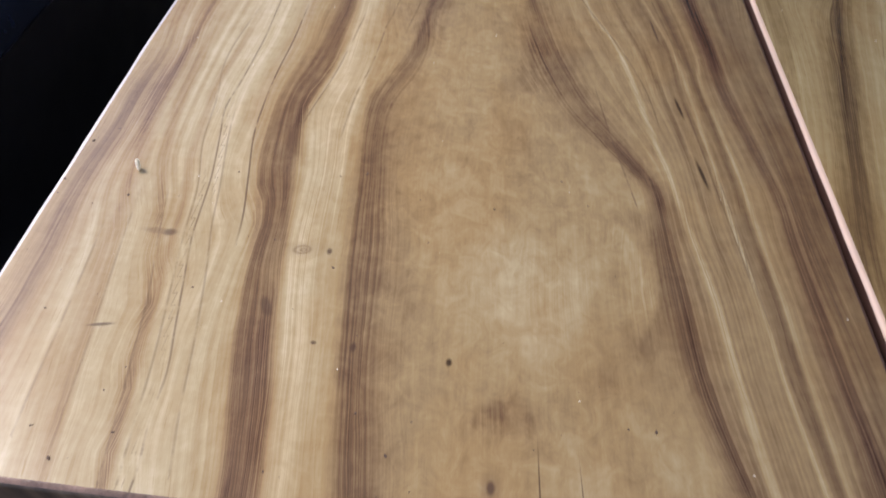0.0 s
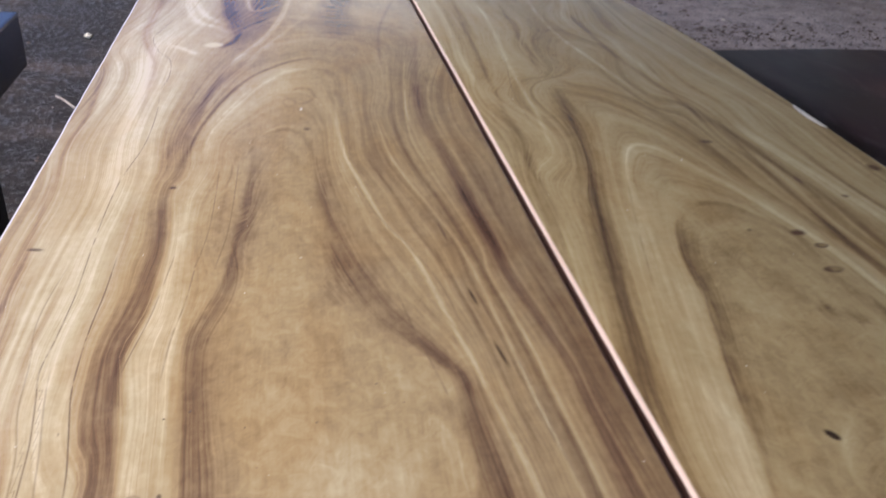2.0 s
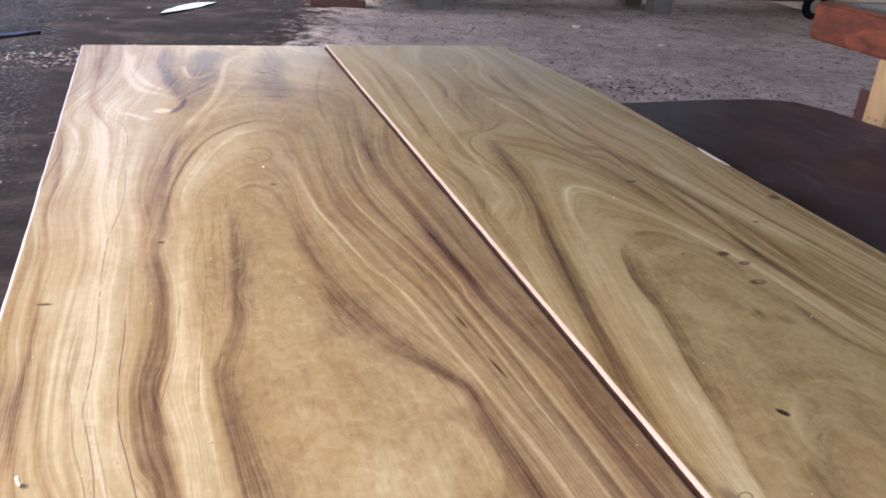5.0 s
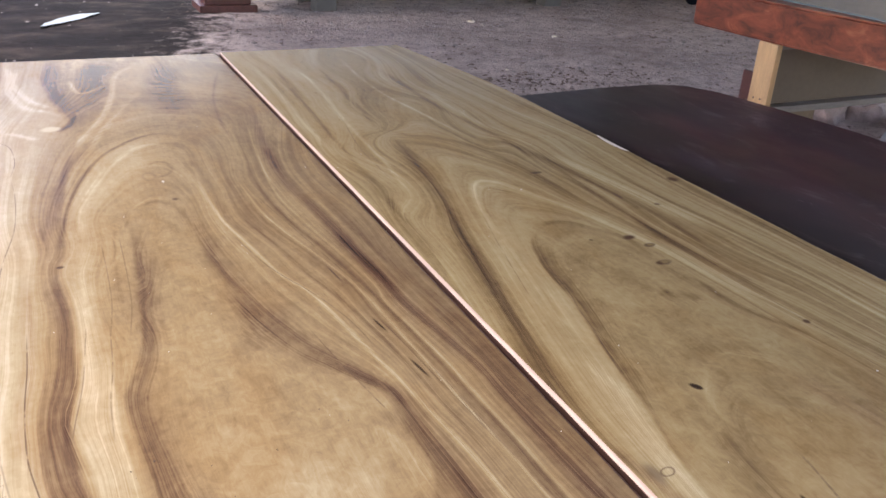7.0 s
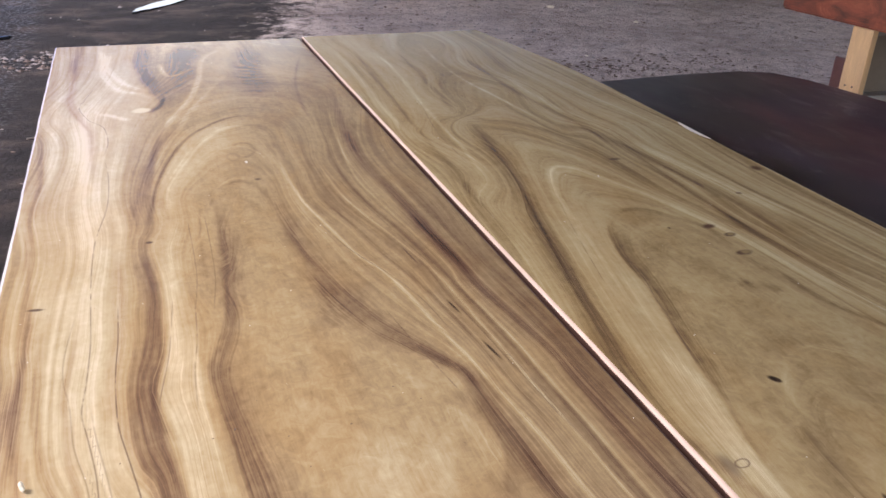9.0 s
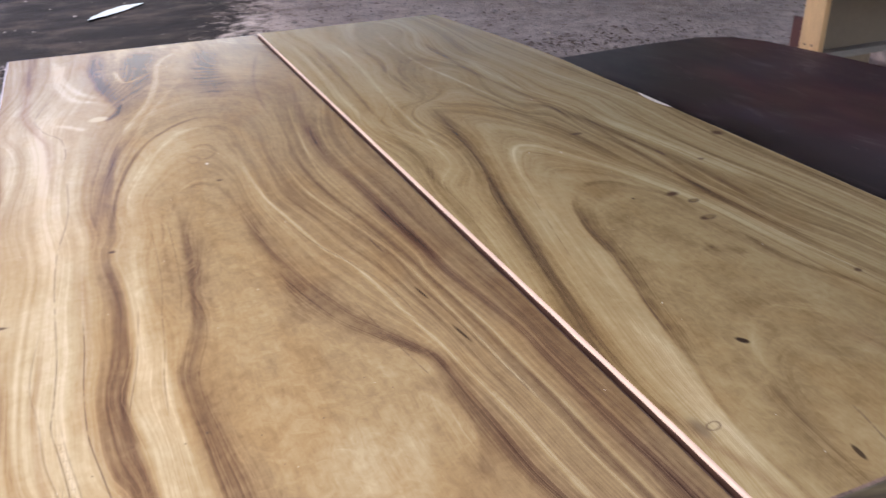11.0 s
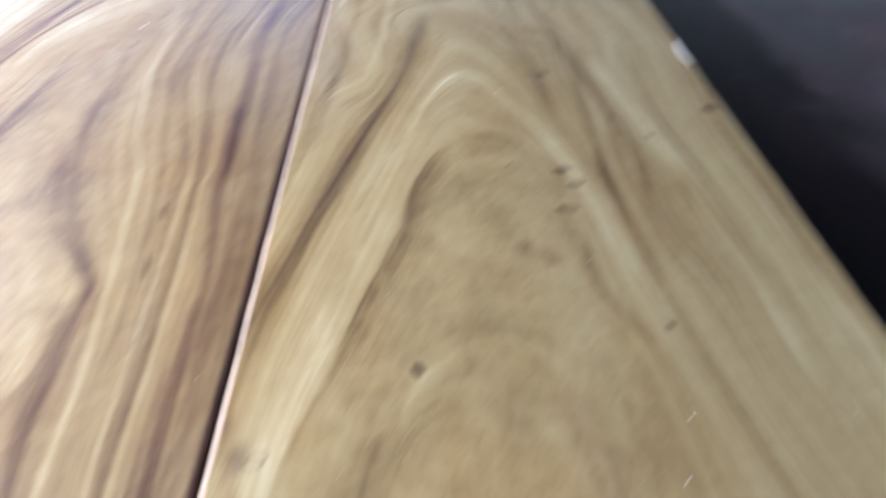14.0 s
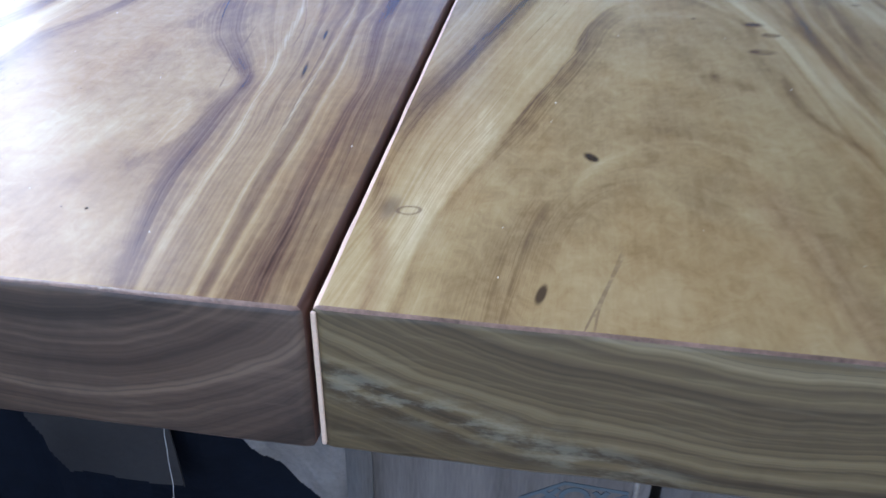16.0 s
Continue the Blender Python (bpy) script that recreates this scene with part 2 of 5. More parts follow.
RIGHT_MARKS.append((0.752, 1.0, 0.012, 0.014, 0, 0.3, RUST, 0.85))
RIGHT_MARKS.append((0.555, 0.95, 0.006, 0.02, 0, 0.4, BROWN, 0.8))
RIGHT_MARKS.append((0.61, 0.88, 0.007, 0.006, 0, 0.3, BROWN, 0.8))
RIGHT_MARKS.append((0.355, 0.765, 0.003, 0.004, 0, 0.3, DARK, 0.8))
M_LEFT = timber_top("oiled_timber_striped", STRIPED, LEFT_MARKS)
M_RIGHT = timber_top("oiled_timber_olive", OLIVED, RIGHT_MARKS)
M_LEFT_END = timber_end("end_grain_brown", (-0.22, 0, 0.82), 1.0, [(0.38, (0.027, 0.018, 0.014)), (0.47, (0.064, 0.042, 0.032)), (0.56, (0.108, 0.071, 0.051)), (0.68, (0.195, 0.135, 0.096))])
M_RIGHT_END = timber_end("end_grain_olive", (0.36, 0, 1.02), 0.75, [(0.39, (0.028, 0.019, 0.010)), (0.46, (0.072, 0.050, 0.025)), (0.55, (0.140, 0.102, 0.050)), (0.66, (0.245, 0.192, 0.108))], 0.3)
M_BARE = plain("bare_pale_edge", (0.67, 0.48, 0.37), 0.37, 0.18, 6.0, (1, 0.3, 6), 0.05)
M_WORN = plain("worn_arris", (0.20, 0.12, 0.09), 0.45, 0.65, 30.0, (1, 1, 1), 0.3)
# reddish inner sides, coloured darker to carry the shade in the joint
M_INNER = plain("inner_edge_shaded", (0.09, 0.04, 0.027), 0.6, 0.3, 8.0, (1, 0.25, 5), 0.1)
M_GLOSSY_EDGE = plain("glossy_pale_edge", (0.62, 0.58, 0.56), 0.18, 0.12, 6.0, (1, 0.3, 6), 0.05)
# outer side coloured dark so that its reflection in the low slab stays dark
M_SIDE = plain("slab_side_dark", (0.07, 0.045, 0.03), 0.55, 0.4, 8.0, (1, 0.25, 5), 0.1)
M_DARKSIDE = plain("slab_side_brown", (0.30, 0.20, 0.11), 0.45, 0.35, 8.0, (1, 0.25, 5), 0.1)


# ---- mesh helpers ----
def mesh_of(name, bm, *materials, smooth=False):
    me = bpy.data.meshes.new(name)
    bm.normal_update()
    bm.to_mesh(me)
    bm.free()
    for m in materials:
        me.materials.append(m)
    for p in me.polygons:
        p.use_smooth = smooth
    return me


def part(name, bm, material, parent, label=""):
    ob = new(name, mesh_of(name, bm, material))
    if parent is not None:
        ob.parent = parent
    return tagged(ob, label) if label else ob


def box(bm, x0, x1, y0, y1, z0, z1, bevel=0.004, m=None):
    """A bevelled box added to bm."""
    made = bmesh.ops.create_cube(bm, size=1.0)["verts"]
    for v in made:
        v.co = Vector(((x0 + x1) / 2 + v.co.x * (x1 - x0), (y0 + y1) / 2 + v.co.y * (y1 - y0), (z0 + z1) / 2 + v.co.z * (z1 - z0)))
    if bevel:
        edges = list({e for v in made for e in v.link_edges})
        got = bmesh.ops.bevel(bm, geom=edges, offset=bevel, segments=2, affect="EDGES", profile=0.6)
        made = list({v for f in got["faces"] for v in f.verts} | {v for v in made if v.is_valid})
    if m is not None:
        bmesh.ops.transform(bm, matrix=m, verts=made)
    return bm


def boxed(x0, x1, y0, y1, z0, z1, bevel=0.004, m=None):
    return box(bmesh.new(), x0, x1, y0, y1, z0, z1, bevel, m)


def empty(name, label, category, group="", kind=""):
    return tagged(new(name), label, category, group, kind)


# ---- growth rings: smooth field through a few drawn ring lines ----
STRETCH = 0.45


def ring_field(lines):
    pts = np.array([(x, y * STRETCH, u) for u, row in lines for x, y in row])

    def kernel(a, b):
        d2 = (a[:, None, 0] - b[None, :, 0]) ** 2 + (a[:, None, 1] - b[None, :, 1]) ** 2
        return 0.5 * d2 * np.log(d2 + 1e-9)

    n = len(pts)
    top = np.hstack([kernel(pts, pts) + 2e-4 * np.eye(n), np.ones((n, 1)), pts[:, :2]])
    low = np.hstack([np.ones((n, 1)), pts[:, :2]]).T
    full = np.vstack([top, np.hstack([low, np.zeros((3, 3))])])
    w = np.linalg.solve(full, np.concatenate([pts[:, 2], np.zeros(3)]))

    def at(xy):
        q = xy * np.array([1.0, STRETCH])
        return kernel(q, pts) @ w[:n] + w[n] + q @ w[n + 1:]

    return at


class Figure:
    """The figure of one slab: veins and hair lines drawn from the far end to the near one, laid on a grid of points."""

    def __init__(self, anchors):
        self.veins, self.hairs, self.lines = [], [], list(anchors)

    def vein(self, tone, plum, left, right, u, points):
        """A band that lightens (tone over 0) or darkens the wood and fades out left and right of its line, in millimetres."""
        (x1, y1), (x2, y2) = points[-2:]
        if 0.0 < y2 < 0.16 and y1 - y2 > abs(x1 - x2):
            points = points + [(x2 + (x2 - x1) * y2 / (y1 - y2), 0.0)]
        self.veins.append((tone, plum, left / 1000, right / 1000, points))
        if u is not None:
            self.lines.append((u, points[::2] + points[-1:]))

    def hair(self, dark, points):
        self.hairs.append((dark, points))


def smooth_line(points, step=0.008):
    """Catmull-Rom curve through points."""
    p = np.array([points[0], *points, points[-1]], float)
    p[0], p[-1] = 2 * p[1] - p[2], 2 * p[-2] - p[-3]
    out = []
    for a, b, c, d in zip(p, p[1:], p[2:], p[3:]):
        n = max(2, int(np.hypot(*(c - b)) / step))
        t = (np.arange(n) / n)[:, None]
        out.append(0.5 * (2 * b + (c - a) * t + (2 * a - 5 * b + 4 * c - d) * t ** 2 + (3 * b - a - 3 * c + d) * t ** 3))
    return np.vstack([*out, p[-2][None]])


def off_line(points, X, Y, reach):
    """Signed distance (positive on the left when going towards y = 0) and share of the way along, on the grid, within reach of the line."""
    line = smooth_line(points)
    best = np.full(X.shape, 9.0)
    signed, share = np.full(X.shape, 9.0), np.zeros(X.shape)
    ys, xs, n = Y[:, 2], X[X.shape[0] // 2], len(line) - 1
    for i, (a, b) in enumerate(zip(line, line[1:])):
        j0, j1 = np.searchsorted(ys, min(a[1], b[1]) - reach), np.searchsorted(ys, max(a[1], b[1]) + reach)
        i0, i1 = np.searchsorted(xs, min(a[0], b[0]) - reach - 0.02), np.searchsorted(xs, max(a[0], b[0]) + reach + 0.02)
        if j0 >= j1 or i0 >= i1:
            continue
        w = np.s_[j0:j1, i0:i1]
        d = b - a
        h = np.clip(((X[w] - a[0]) * d[0] + (Y[w] - a[1]) * d[1]) / (d @ d), 0, 1)
        ex, ey = X[w] - a[0] - h * d[0], Y[w] - a[1] - h * d[1]
        dist = np.hypot(ex, ey)
        nearer = dist < best[w]
        side = np.where(ex * d[1] - ey * d[0] >= 0, 1.0, -1.0)
        best[w] = np.where(nearer, dist, best[w])
        signed[w] = np.where(nearer, dist * side, signed[w])
        share[w] = np.where(nearer, (i + h) / n, share[w])
    return signed, share


def ripple(X, Y, fx, fy, seed):
    """A cheap smooth unevenness between -1 and 1."""
    return 0.5 * np.sin(fx * X + 1.7 * np.sin(fy * 0.6 * Y + seed) + seed) + 0.5 * np.sin(fy * Y + 1.3 * np.sin(fx * 0.4 * X - seed) + 2.1 * seed)


def lay_figure(figure, base, heart, X, Y):
    """Values of the figure on the grid X, Y."""
    field = ring_field(figure.lines)
    cols, rows = np.arange(0, X.shape[1] + 5, 6).clip(0, X.shape[1] - 1), np.arange(0, X.shape[0] + 5, 6).clip(0, X.shape[0] - 1)
    cols, rows = np.unique(cols), np.unique(rows)
    coarse = field(np.stack([X[np.ix_(rows, cols)].ravel(), Y[np.ix_(rows, cols)].ravel()], axis=1)).reshape(len(rows), len(cols))
    half = np.array([np.interp(np.arange(X.shape[1]), cols, r) for r in coarse])
    ring = np.array([np.interp(np.arange(X.shape[0]), rows, c) for c in half.T]).T
    side = np.clip((X - np.interp(Y, *heart)) / 0.08 + 0.5, 0, 1)
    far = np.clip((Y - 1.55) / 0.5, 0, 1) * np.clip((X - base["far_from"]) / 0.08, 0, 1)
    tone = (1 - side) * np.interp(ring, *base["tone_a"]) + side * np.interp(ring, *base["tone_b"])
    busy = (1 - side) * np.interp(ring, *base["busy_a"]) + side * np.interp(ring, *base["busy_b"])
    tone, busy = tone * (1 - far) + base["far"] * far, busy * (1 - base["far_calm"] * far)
    plum = base["sheen_far"] * far
    vein = np.zeros(X.shape)
    for q, (dt, dp, wl, wr, points) in enumerate(figure.veins):
        d, share = off_line(points, X, Y, 2.6 * max(wl, wr) + 0.006)
        d = d + 0.12 * (wl + wr) * ripple(X, Y, 60.0, 19.0, q * 1.3)
        weight = np.exp(-(d / np.where(d > 0, wl, wr)) ** 2) * np.clip(share / 0.18 + 0.05, 0, 1)
        if points[-1][1] > 0.08:
            weight *= np.clip((1 - share) / 0.18 + 0.05, 0, 1)
        weight *= 1 + 0.25 * ripple(X, Y, 31.0, 9.0, q * 2.7)
        if 0.012 < wl + wr < 0.05:
            weight *= 0.9 + 0.16 * np.sin(d / 0.0021 + 4.0 * ripple(X, Y, 22.0, 7.0, q))
        vein, plum = vein + dt * weight, plum + dp * weight
    hair, off, dark = np.full(X.shape, 1.0), np.full(X.shape, 1.0), np.zeros(X.shape)
    for amount, points in figure.hairs:
        d, share = off_line(points, X, Y, 0.012)
        nearer = np.abs(d) < off
        hair, off, dark = np.where(nearer, d, hair), np.where(nearer, np.abs(d), off), np.where(nearer, amount * np.clip(share / 0.1, 0, 1) * np.clip((1 - share) / 0.1 + (Y < 0.05), 0, 1), dark)
    return {"ring": ring, "tone": tone, "vein": np.clip(vein, -0.5, 0.36), "plum": np.clip(plum, 0, 1), "busy": np.clip(busy, 0, 1), "hair": hair, "hair_off": off, "hair_dark": dark}


LEFT = Figure([
    (0.0, [(-0.36, 0.0), (-0.36, 0.15), (-0.36, 0.3), (-0.37, 0.45)]),
    (0.55, [(-0.43, 0.05), (-0.45, 0.3), (-0.27, 0.3), (-0.26, 0.1), (-0.43, 0.66), (-0.42, 0.85), (-0.35, 0.6)]),
    (2.5, [(-0.5, 2.1), (-0.45, 2.5), (-0.3, 2.2), (-0.28, 2.5)]),
    (3.0, [(-0.005, 0.05), (-0.015, 0.5), (-0.02, 1.0), (-0.02, 1.5), (-0.08, 2.3)]),
    (4.1, [(-0.825, 0.02), (-0.825, 0.5), (-0.83, 1.0), (-0.83, 1.6), (-0.83, 2.1), (-0.83, 2.55)]),
])
RIGHT = Figure([
    (-0.2, [(0.28, 0.0)]),
    (0.05, [(0.21, 0.02), (0.235, 0.11), (0.27, 0.12), (0.3, 0.07), (0.34, 0.02)]),
    (0.4, [(0.16, 0.2), (0.21, 0.3), (0.26, 0.34), (0.32, 0.33), (0.38, 0.26), (0.4, 0.12)]),
    (0.65, [(0.24, 0.5), (0.32, 0.6), (0.35, 0.45)]),
    (2.4, [(0.26, 2.0), (0.27, 2.45)]),
    (2.9, [(0.005, 2.3), (0.005, 1.6), (0.005, 1.0)]),
    (4.1, [(0.71, 2.55), (0.76, 1.9), (0.78, 1.5), (0.785, 0.5), (0.785, 0.02)]),
])
LEFT.vein(-0.21, 0.2, 7, 24, 1.0, [(-0.465, 1.157), (-0.475, 1.021), (-0.479, 0.881), (-0.487, 0.78), (-0.501, 0.667), (-0.516, 0.599), (-0.532, 0.541), (-0.529, 0.462), (-0.522, 0.382), (-0.516, 0.312), (-0.513, 0.257), (-0.509, 0.2), (-0.504, 0.149), (-0.495, 0.092), (-0.488, 0.027)])  # heart left
LEFT.vein(-0.08, 0.1, 3, 4, 0.9, [(-0.495, 1.131), (-0.51, 0.999), (-0.514, 0.884), (-0.515, 0.802)])  # heart left line
LEFT.vein(0.16, 0, 14, 16, 1.5, [(-0.555, 1.081), (-0.566, 0.889), (-0.573, 0.752), (-0.576, 0.651), (-0.574, 0.569), (-0.577, 0.463), (-0.57, 0.373), (-0.565, 0.295), (-0.558, 0.22), (-0.55, 0.154), (-0.542, 0.085), (-0.534, 0.021)])  # cream ridge
LEFT.vein(0.14, 0, 6, 7, 1.25, [(-0.551, 0.698), (-0.556, 0.572), (-0.556, 0.467), (-0.551, 0.386), (-0.546, 0.315), (-0.544, 0.259)])  # cream strip
LEFT.vein(-0.18, 0.1, 6, 5, 1.7, [(-0.585, 0.69), (-0.598, 0.589), (-0.611, 0.512), (-0.603, 0.436), (-0.586, 0.399)])  # ridge shade
LEFT.vein(-0.22, 0.5, 13, 14, 2.0, [(-0.601, 1.021), (-0.609, 0.927), (-0.606, 0.831), (-0.607, 0.671), (-0.617, 0.598), (-0.626, 0.48), (-0.619, 0.402), (-0.608, 0.321), (-0.602, 0.272), (-0.592, 0.214), (-0.584, 0.162), (-0.573, 0.103), (-0.565, 0.051), (-0.561, 0.013)])  # brown band
LEFT.vein(-0.15, 0.35, 3, 5, 1.88, [(-0.592, 0.75), (-0.599, 0.615), (-0.615, 0.488), (-0.607, 0.405), (-0.596, 0.332), (-0.587, 0.275), (-0.582, 0.216), (-0.576, 0.163), (-0.563, 0.104), (-0.556, 0.052), (-0.552, 0.014)])  # brown band line
LEFT.vein(-0.11, 0.3, 5, 3, 2.18, [(-0.629, 0.725), (-0.634, 0.607), (-0.642, 0.493), (-0.636, 0.419), (-0.626, 0.353), (-0.614, 0.286), (-0.607, 0.226), (-0.598, 0.159), (-0.588, 0.101), (-0.577, 0.049), (-0.573, 0.011)])  # brown band edge
LEFT.vein(-0.28, 0.1, 4, 7, 1.75, [(-0.28, 1.669), (-0.344, 1.694), (-0.411, 1.656), (-0.482, 1.559), (-0.533, 1.425), (-0.566, 1.286), (-0.589, 1.126), (-0.602, 0.996)])  # arch line
LEFT.vein(0.18, 0, 9, 9, 1.5, [(-0.302, 1.569), (-0.37, 1.611), (-0.442, 1.538), (-0.501, 1.411), (-0.539, 1.273), (-0.557, 1.137), (-0.565, 1.03)])  # arch pale
LEFT.vein(0.16, 0, 10, 8, None, [(-0.329, 2.13), (-0.421, 1.889), (-0.504, 1.618), (-0.559, 1.416), (-0.596, 1.2), (-0.619, 1.061)])  # arch outer
LEFT.vein(-0.16, 0.3, 12, 12, None, [(-0.483, 1.686), (-0.543, 1.534), (-0.592, 1.329), (-0.615, 1.142), (-0.626, 1.011)])  # arch shade
LEFT.vein(-0.1, 0, 5, 8, 1.0, [(-0.481, 1.101), (-0.458, 1.193), (-0.417, 1.229), (-0.382, 1.21), (-0.36, 1.118)])  # heart top
LEFT.vein(0.1, 0, 6, 5, None, [(-0.479, 1.129), (-0.446, 1.216), (-0.41, 1.252), (-0.375, 1.235)])  # heart top pale
LEFT.vein(-0.2, 0.15, 9, 14, 1.0, [(-0.365, 1.193), (-0.352, 1.035), (-0.345, 0.889), (-0.322, 0.744), (-0.292, 0.629), (-0.254, 0.535), (-0.221, 0.473), (-0.2, 0.437), (-0.2, 0.36), (-0.198, 0.295), (-0.196, 0.243), (-0.193, 0.196), (-0.186, 0.136), (-0.176, 0.088), (-0.169, 0.064)])  # heart right
LEFT.vein(-0.12, 0.2, 8, 6, None, [(-0.244, 0.52), (-0.219, 0.466), (-0.202, 0.434), (-0.2, 0.392)])  # heart right node
LEFT.vein(-0.16, 0.1, 10, 10, 0.85, [(-0.357, 0.826), (-0.332, 0.691), (-0.295, 0.575), (-0.25, 0.5), (-0.22, 0.458)])  # heart right inner
LEFT.vein(-0.16, 0.05, 22, 16, None, [(-0.335, 0.751), (-0.335, 0.677), (-0.336, 0.622), (-0.318, 0.6)])  # heart brown
LEFT.vein(-0.2, 0.1, 20, 20, None, [(-0.386, 0.122), (-0.366, 0.11), (-0.338, 0.117)])  # heart brown low
LEFT.vein(0.11, 0, 60, 45, None, [(-0.366, 0.331), (-0.331, 0.272), (-0.277, 0.259)])  # heart gold
LEFT.vein(0.13, 0, 28, 7, None, [(-0.263, 0.385), (-0.236, 0.345), (-0.226, 0.298), (-0.228, 0.256), (-0.247, 0.221)])  # pillow
LEFT.vein(-0.1, 0, 4, 12, None, [(-0.253, 0.405), (-0.222, 0.365), (-0.212, 0.308), (-0.215, 0.258), (-0.232, 0.217), (-0.251, 0.181)])  # pillow edge
LEFT.vein(0.24, 0, 4, 4, 1.5, [(-0.296, 1.431), (-0.305, 1.268), (-0.3, 1.112), (-0.281, 0.989), (-0.255, 0.832), (-0.224, 0.747), (-0.205, 0.612), (-0.185, 0.478), (-0.173, 0.374), (-0.163, 0.285), (-0.156, 0.195), (-0.151, 0.118), (-0.145, 0.067)])  # flank pale one
LEFT.vein(0.08, 0, 14, 14, None, [(-0.312, 1.269), (-0.304, 0.979), (-0.267, 0.777), (-0.236, 0.631), (-0.215, 0.585), (-0.195, 0.476), (-0.184, 0.363), (-0.177, 0.283)])  # flank olive
LEFT.vein(0.26, 0, 3, 4, 2.0, [(-0.222, 1.295), (-0.219, 1.134), (-0.198, 1.007), (-0.168, 0.86), (-0.145, 0.751), (-0.134, 0.602), (-0.129, 0.499), (-0.124, 0.41), (-0.12, 0.332), (-0.117, 0.263), (-0.113, 0.183), (-0.108, 0.119), (-0.103, 0.072)])  # flank pale two
LEFT.vein(-0.15, 0, 4, 4, 1.7, [(-0.257, 1.264), (-0.255, 1.108), (-0.229, 0.947), (-0.203, 0.79), (-0.182, 0.698), (-0.165, 0.583), (-0.158, 0.504), (-0.15, 0.405), (-0.143, 0.304), (-0.139, 0.217), (-0.135, 0.137), (-0.13, 0.084)])  # flank dark one
LEFT.vein(-0.15, 0, 4, 5, 2.15, [(-0.171, 1.44), (-0.188, 1.224), (-0.176, 1.044), (-0.15, 0.892), (-0.13, 0.739), (-0.119, 0.606), (-0.109, 0.462), (-0.102, 0.352), (-0.1, 0.251), (-0.097, 0.173), (-0.093, 0.11)])  # flank dark two
LEFT.vein(0.18, 0, 3, 3, 2.3, [(-0.085, 1.863), (-0.138, 1.478), (-0.161, 1.206), (-0.148, 1.042), (-0.129, 0.89), (-0.113, 0.741), (-0.117, 0.671), (-0.104, 0.526), (-0.097, 0.406), (-0.092, 0.313), (-0.09, 0.225), (-0.088, 0.15), (-0.085, 0.095)])  # flank pale three
LEFT.vein(-0.2, 0.6, 13, 12, 2.55, [(-0.04, 2.011), (-0.086, 1.653), (-0.116, 1.415), (-0.123, 1.269), (-0.114, 1.118), (-0.104, 0.959), (-0.099, 0.853), (-0.094, 0.749), (-0.091, 0.666), (-0.07, 0.544), (-0.061, 0.441), (-0.059, 0.342), (-0.061, 0.243), (-0.057, 0.178), (-0.054, 0.104)])  # flank dark band
LEFT.vein(-0.15, 0.8, 9, 9, None, [(-0.107, 1.518), (-0.116, 1.415), (-0.12, 1.34)])  # flank dark knot
LEFT.vein(-0.13, 0.5, 10, 9, None, [(-0.107, 0.972), (-0.099, 0.864), (-0.094, 0.749), (-0.095, 0.702)])  # flank dark heart
LEFT.vein(-0.08, 0, 14, 14, 2.85, [(-0.074, 1.214), (-0.066, 0.981), (-0.057, 0.775), (-0.045, 0.594), (-0.04, 0.438), (-0.032, 0.323)])  # seam brown
LEFT.vein(0.1, 0, 6, 6, 2.75, [(-0.091, 1.319), (-0.087, 1.121), (-0.073, 0.908), (-0.059, 0.698), (-0.052, 0.52)])  # seam pale
LEFT.vein(-0.16, 0.4, 5, 5, 2.9, [(-0.707, 0.753), (-0.715, 0.629), (-0.721, 0.535), (-0.715, 0.466), (-0.71, 0.394), (-0.7, 0.33), (-0.693, 0.264), (-0.685, 0.206), (-0.678, 0.147), (-0.672, 0.089), (-0.668, 0.047), (-0.662, 0.009)])  # sap line one
LEFT.vein(-0.2, 0.3, 6, 7, 3.3, [(-0.758, 0.708), (-0.758, 0.578), (-0.752, 0.47), (-0.734, 0.379), (-0.715, 0.301), (-0.699, 0.233), (-0.687, 0.185), (-0.683, 0.134), (-0.674, 0.077), (-0.665, 0.022)])  # sap brown
LEFT.vein(-0.15, 0.5, 8, 8, 3.55, [(-0.784, 0.655), (-0.783, 0.546), (-0.774, 0.443), (-0.761, 0.365), (-0.75, 0.287), (-0.741, 0.218), (-0.733, 0.157), (-0.724, 0.092), (-0.713, 0.03)])  # sap brown two
LEFT.vein(-0.2, 0.5, 22, 18, 3.9, [(-0.799, 0.609), (-0.799, 0.518), (-0.798, 0.427), (-0.8, 0.329), (-0.797, 0.246), (-0.794, 0.174), (-0.793, 0.129)])  # edge plum, its purple painted for the bluish reflection
LEFT.vein(-0.2, 0.5, 7, 8, 3.6, [(-0.82, 1.714), (-0.801, 1.348), (-0.803, 1.132), (-0.797, 0.957), (-0.787, 0.821), (-0.781, 0.705), (-0.778, 0.585), (-0.78, 0.496), (-0.778, 0.407), (-0.773, 0.331)])  # edge far brown
LEFT.vein(0.14, 0, 30, 30, None, [(-0.694, 2.225), (-0.708, 1.658), (-0.699, 1.209), (-0.697, 0.903), (-0.701, 0.713), (-0.708, 0.564), (-0.704, 0.441), (-0.687, 0.339)])  # sap cream
LEFT.vein(-0.14, 0.5, 8, 8, 2.5, [(-0.649, 0.989), (-0.65, 0.797), (-0.653, 0.66), (-0.659, 0.558), (-0.659, 0.482), (-0.639, 0.392), (-0.625, 0.313)])  # sap shade
LEFT.vein(-0.28, 0.7, 45, 45, None, [(-0.212, 2.507), (-0.26, 2.125), (-0.267, 1.822)])  # far grey
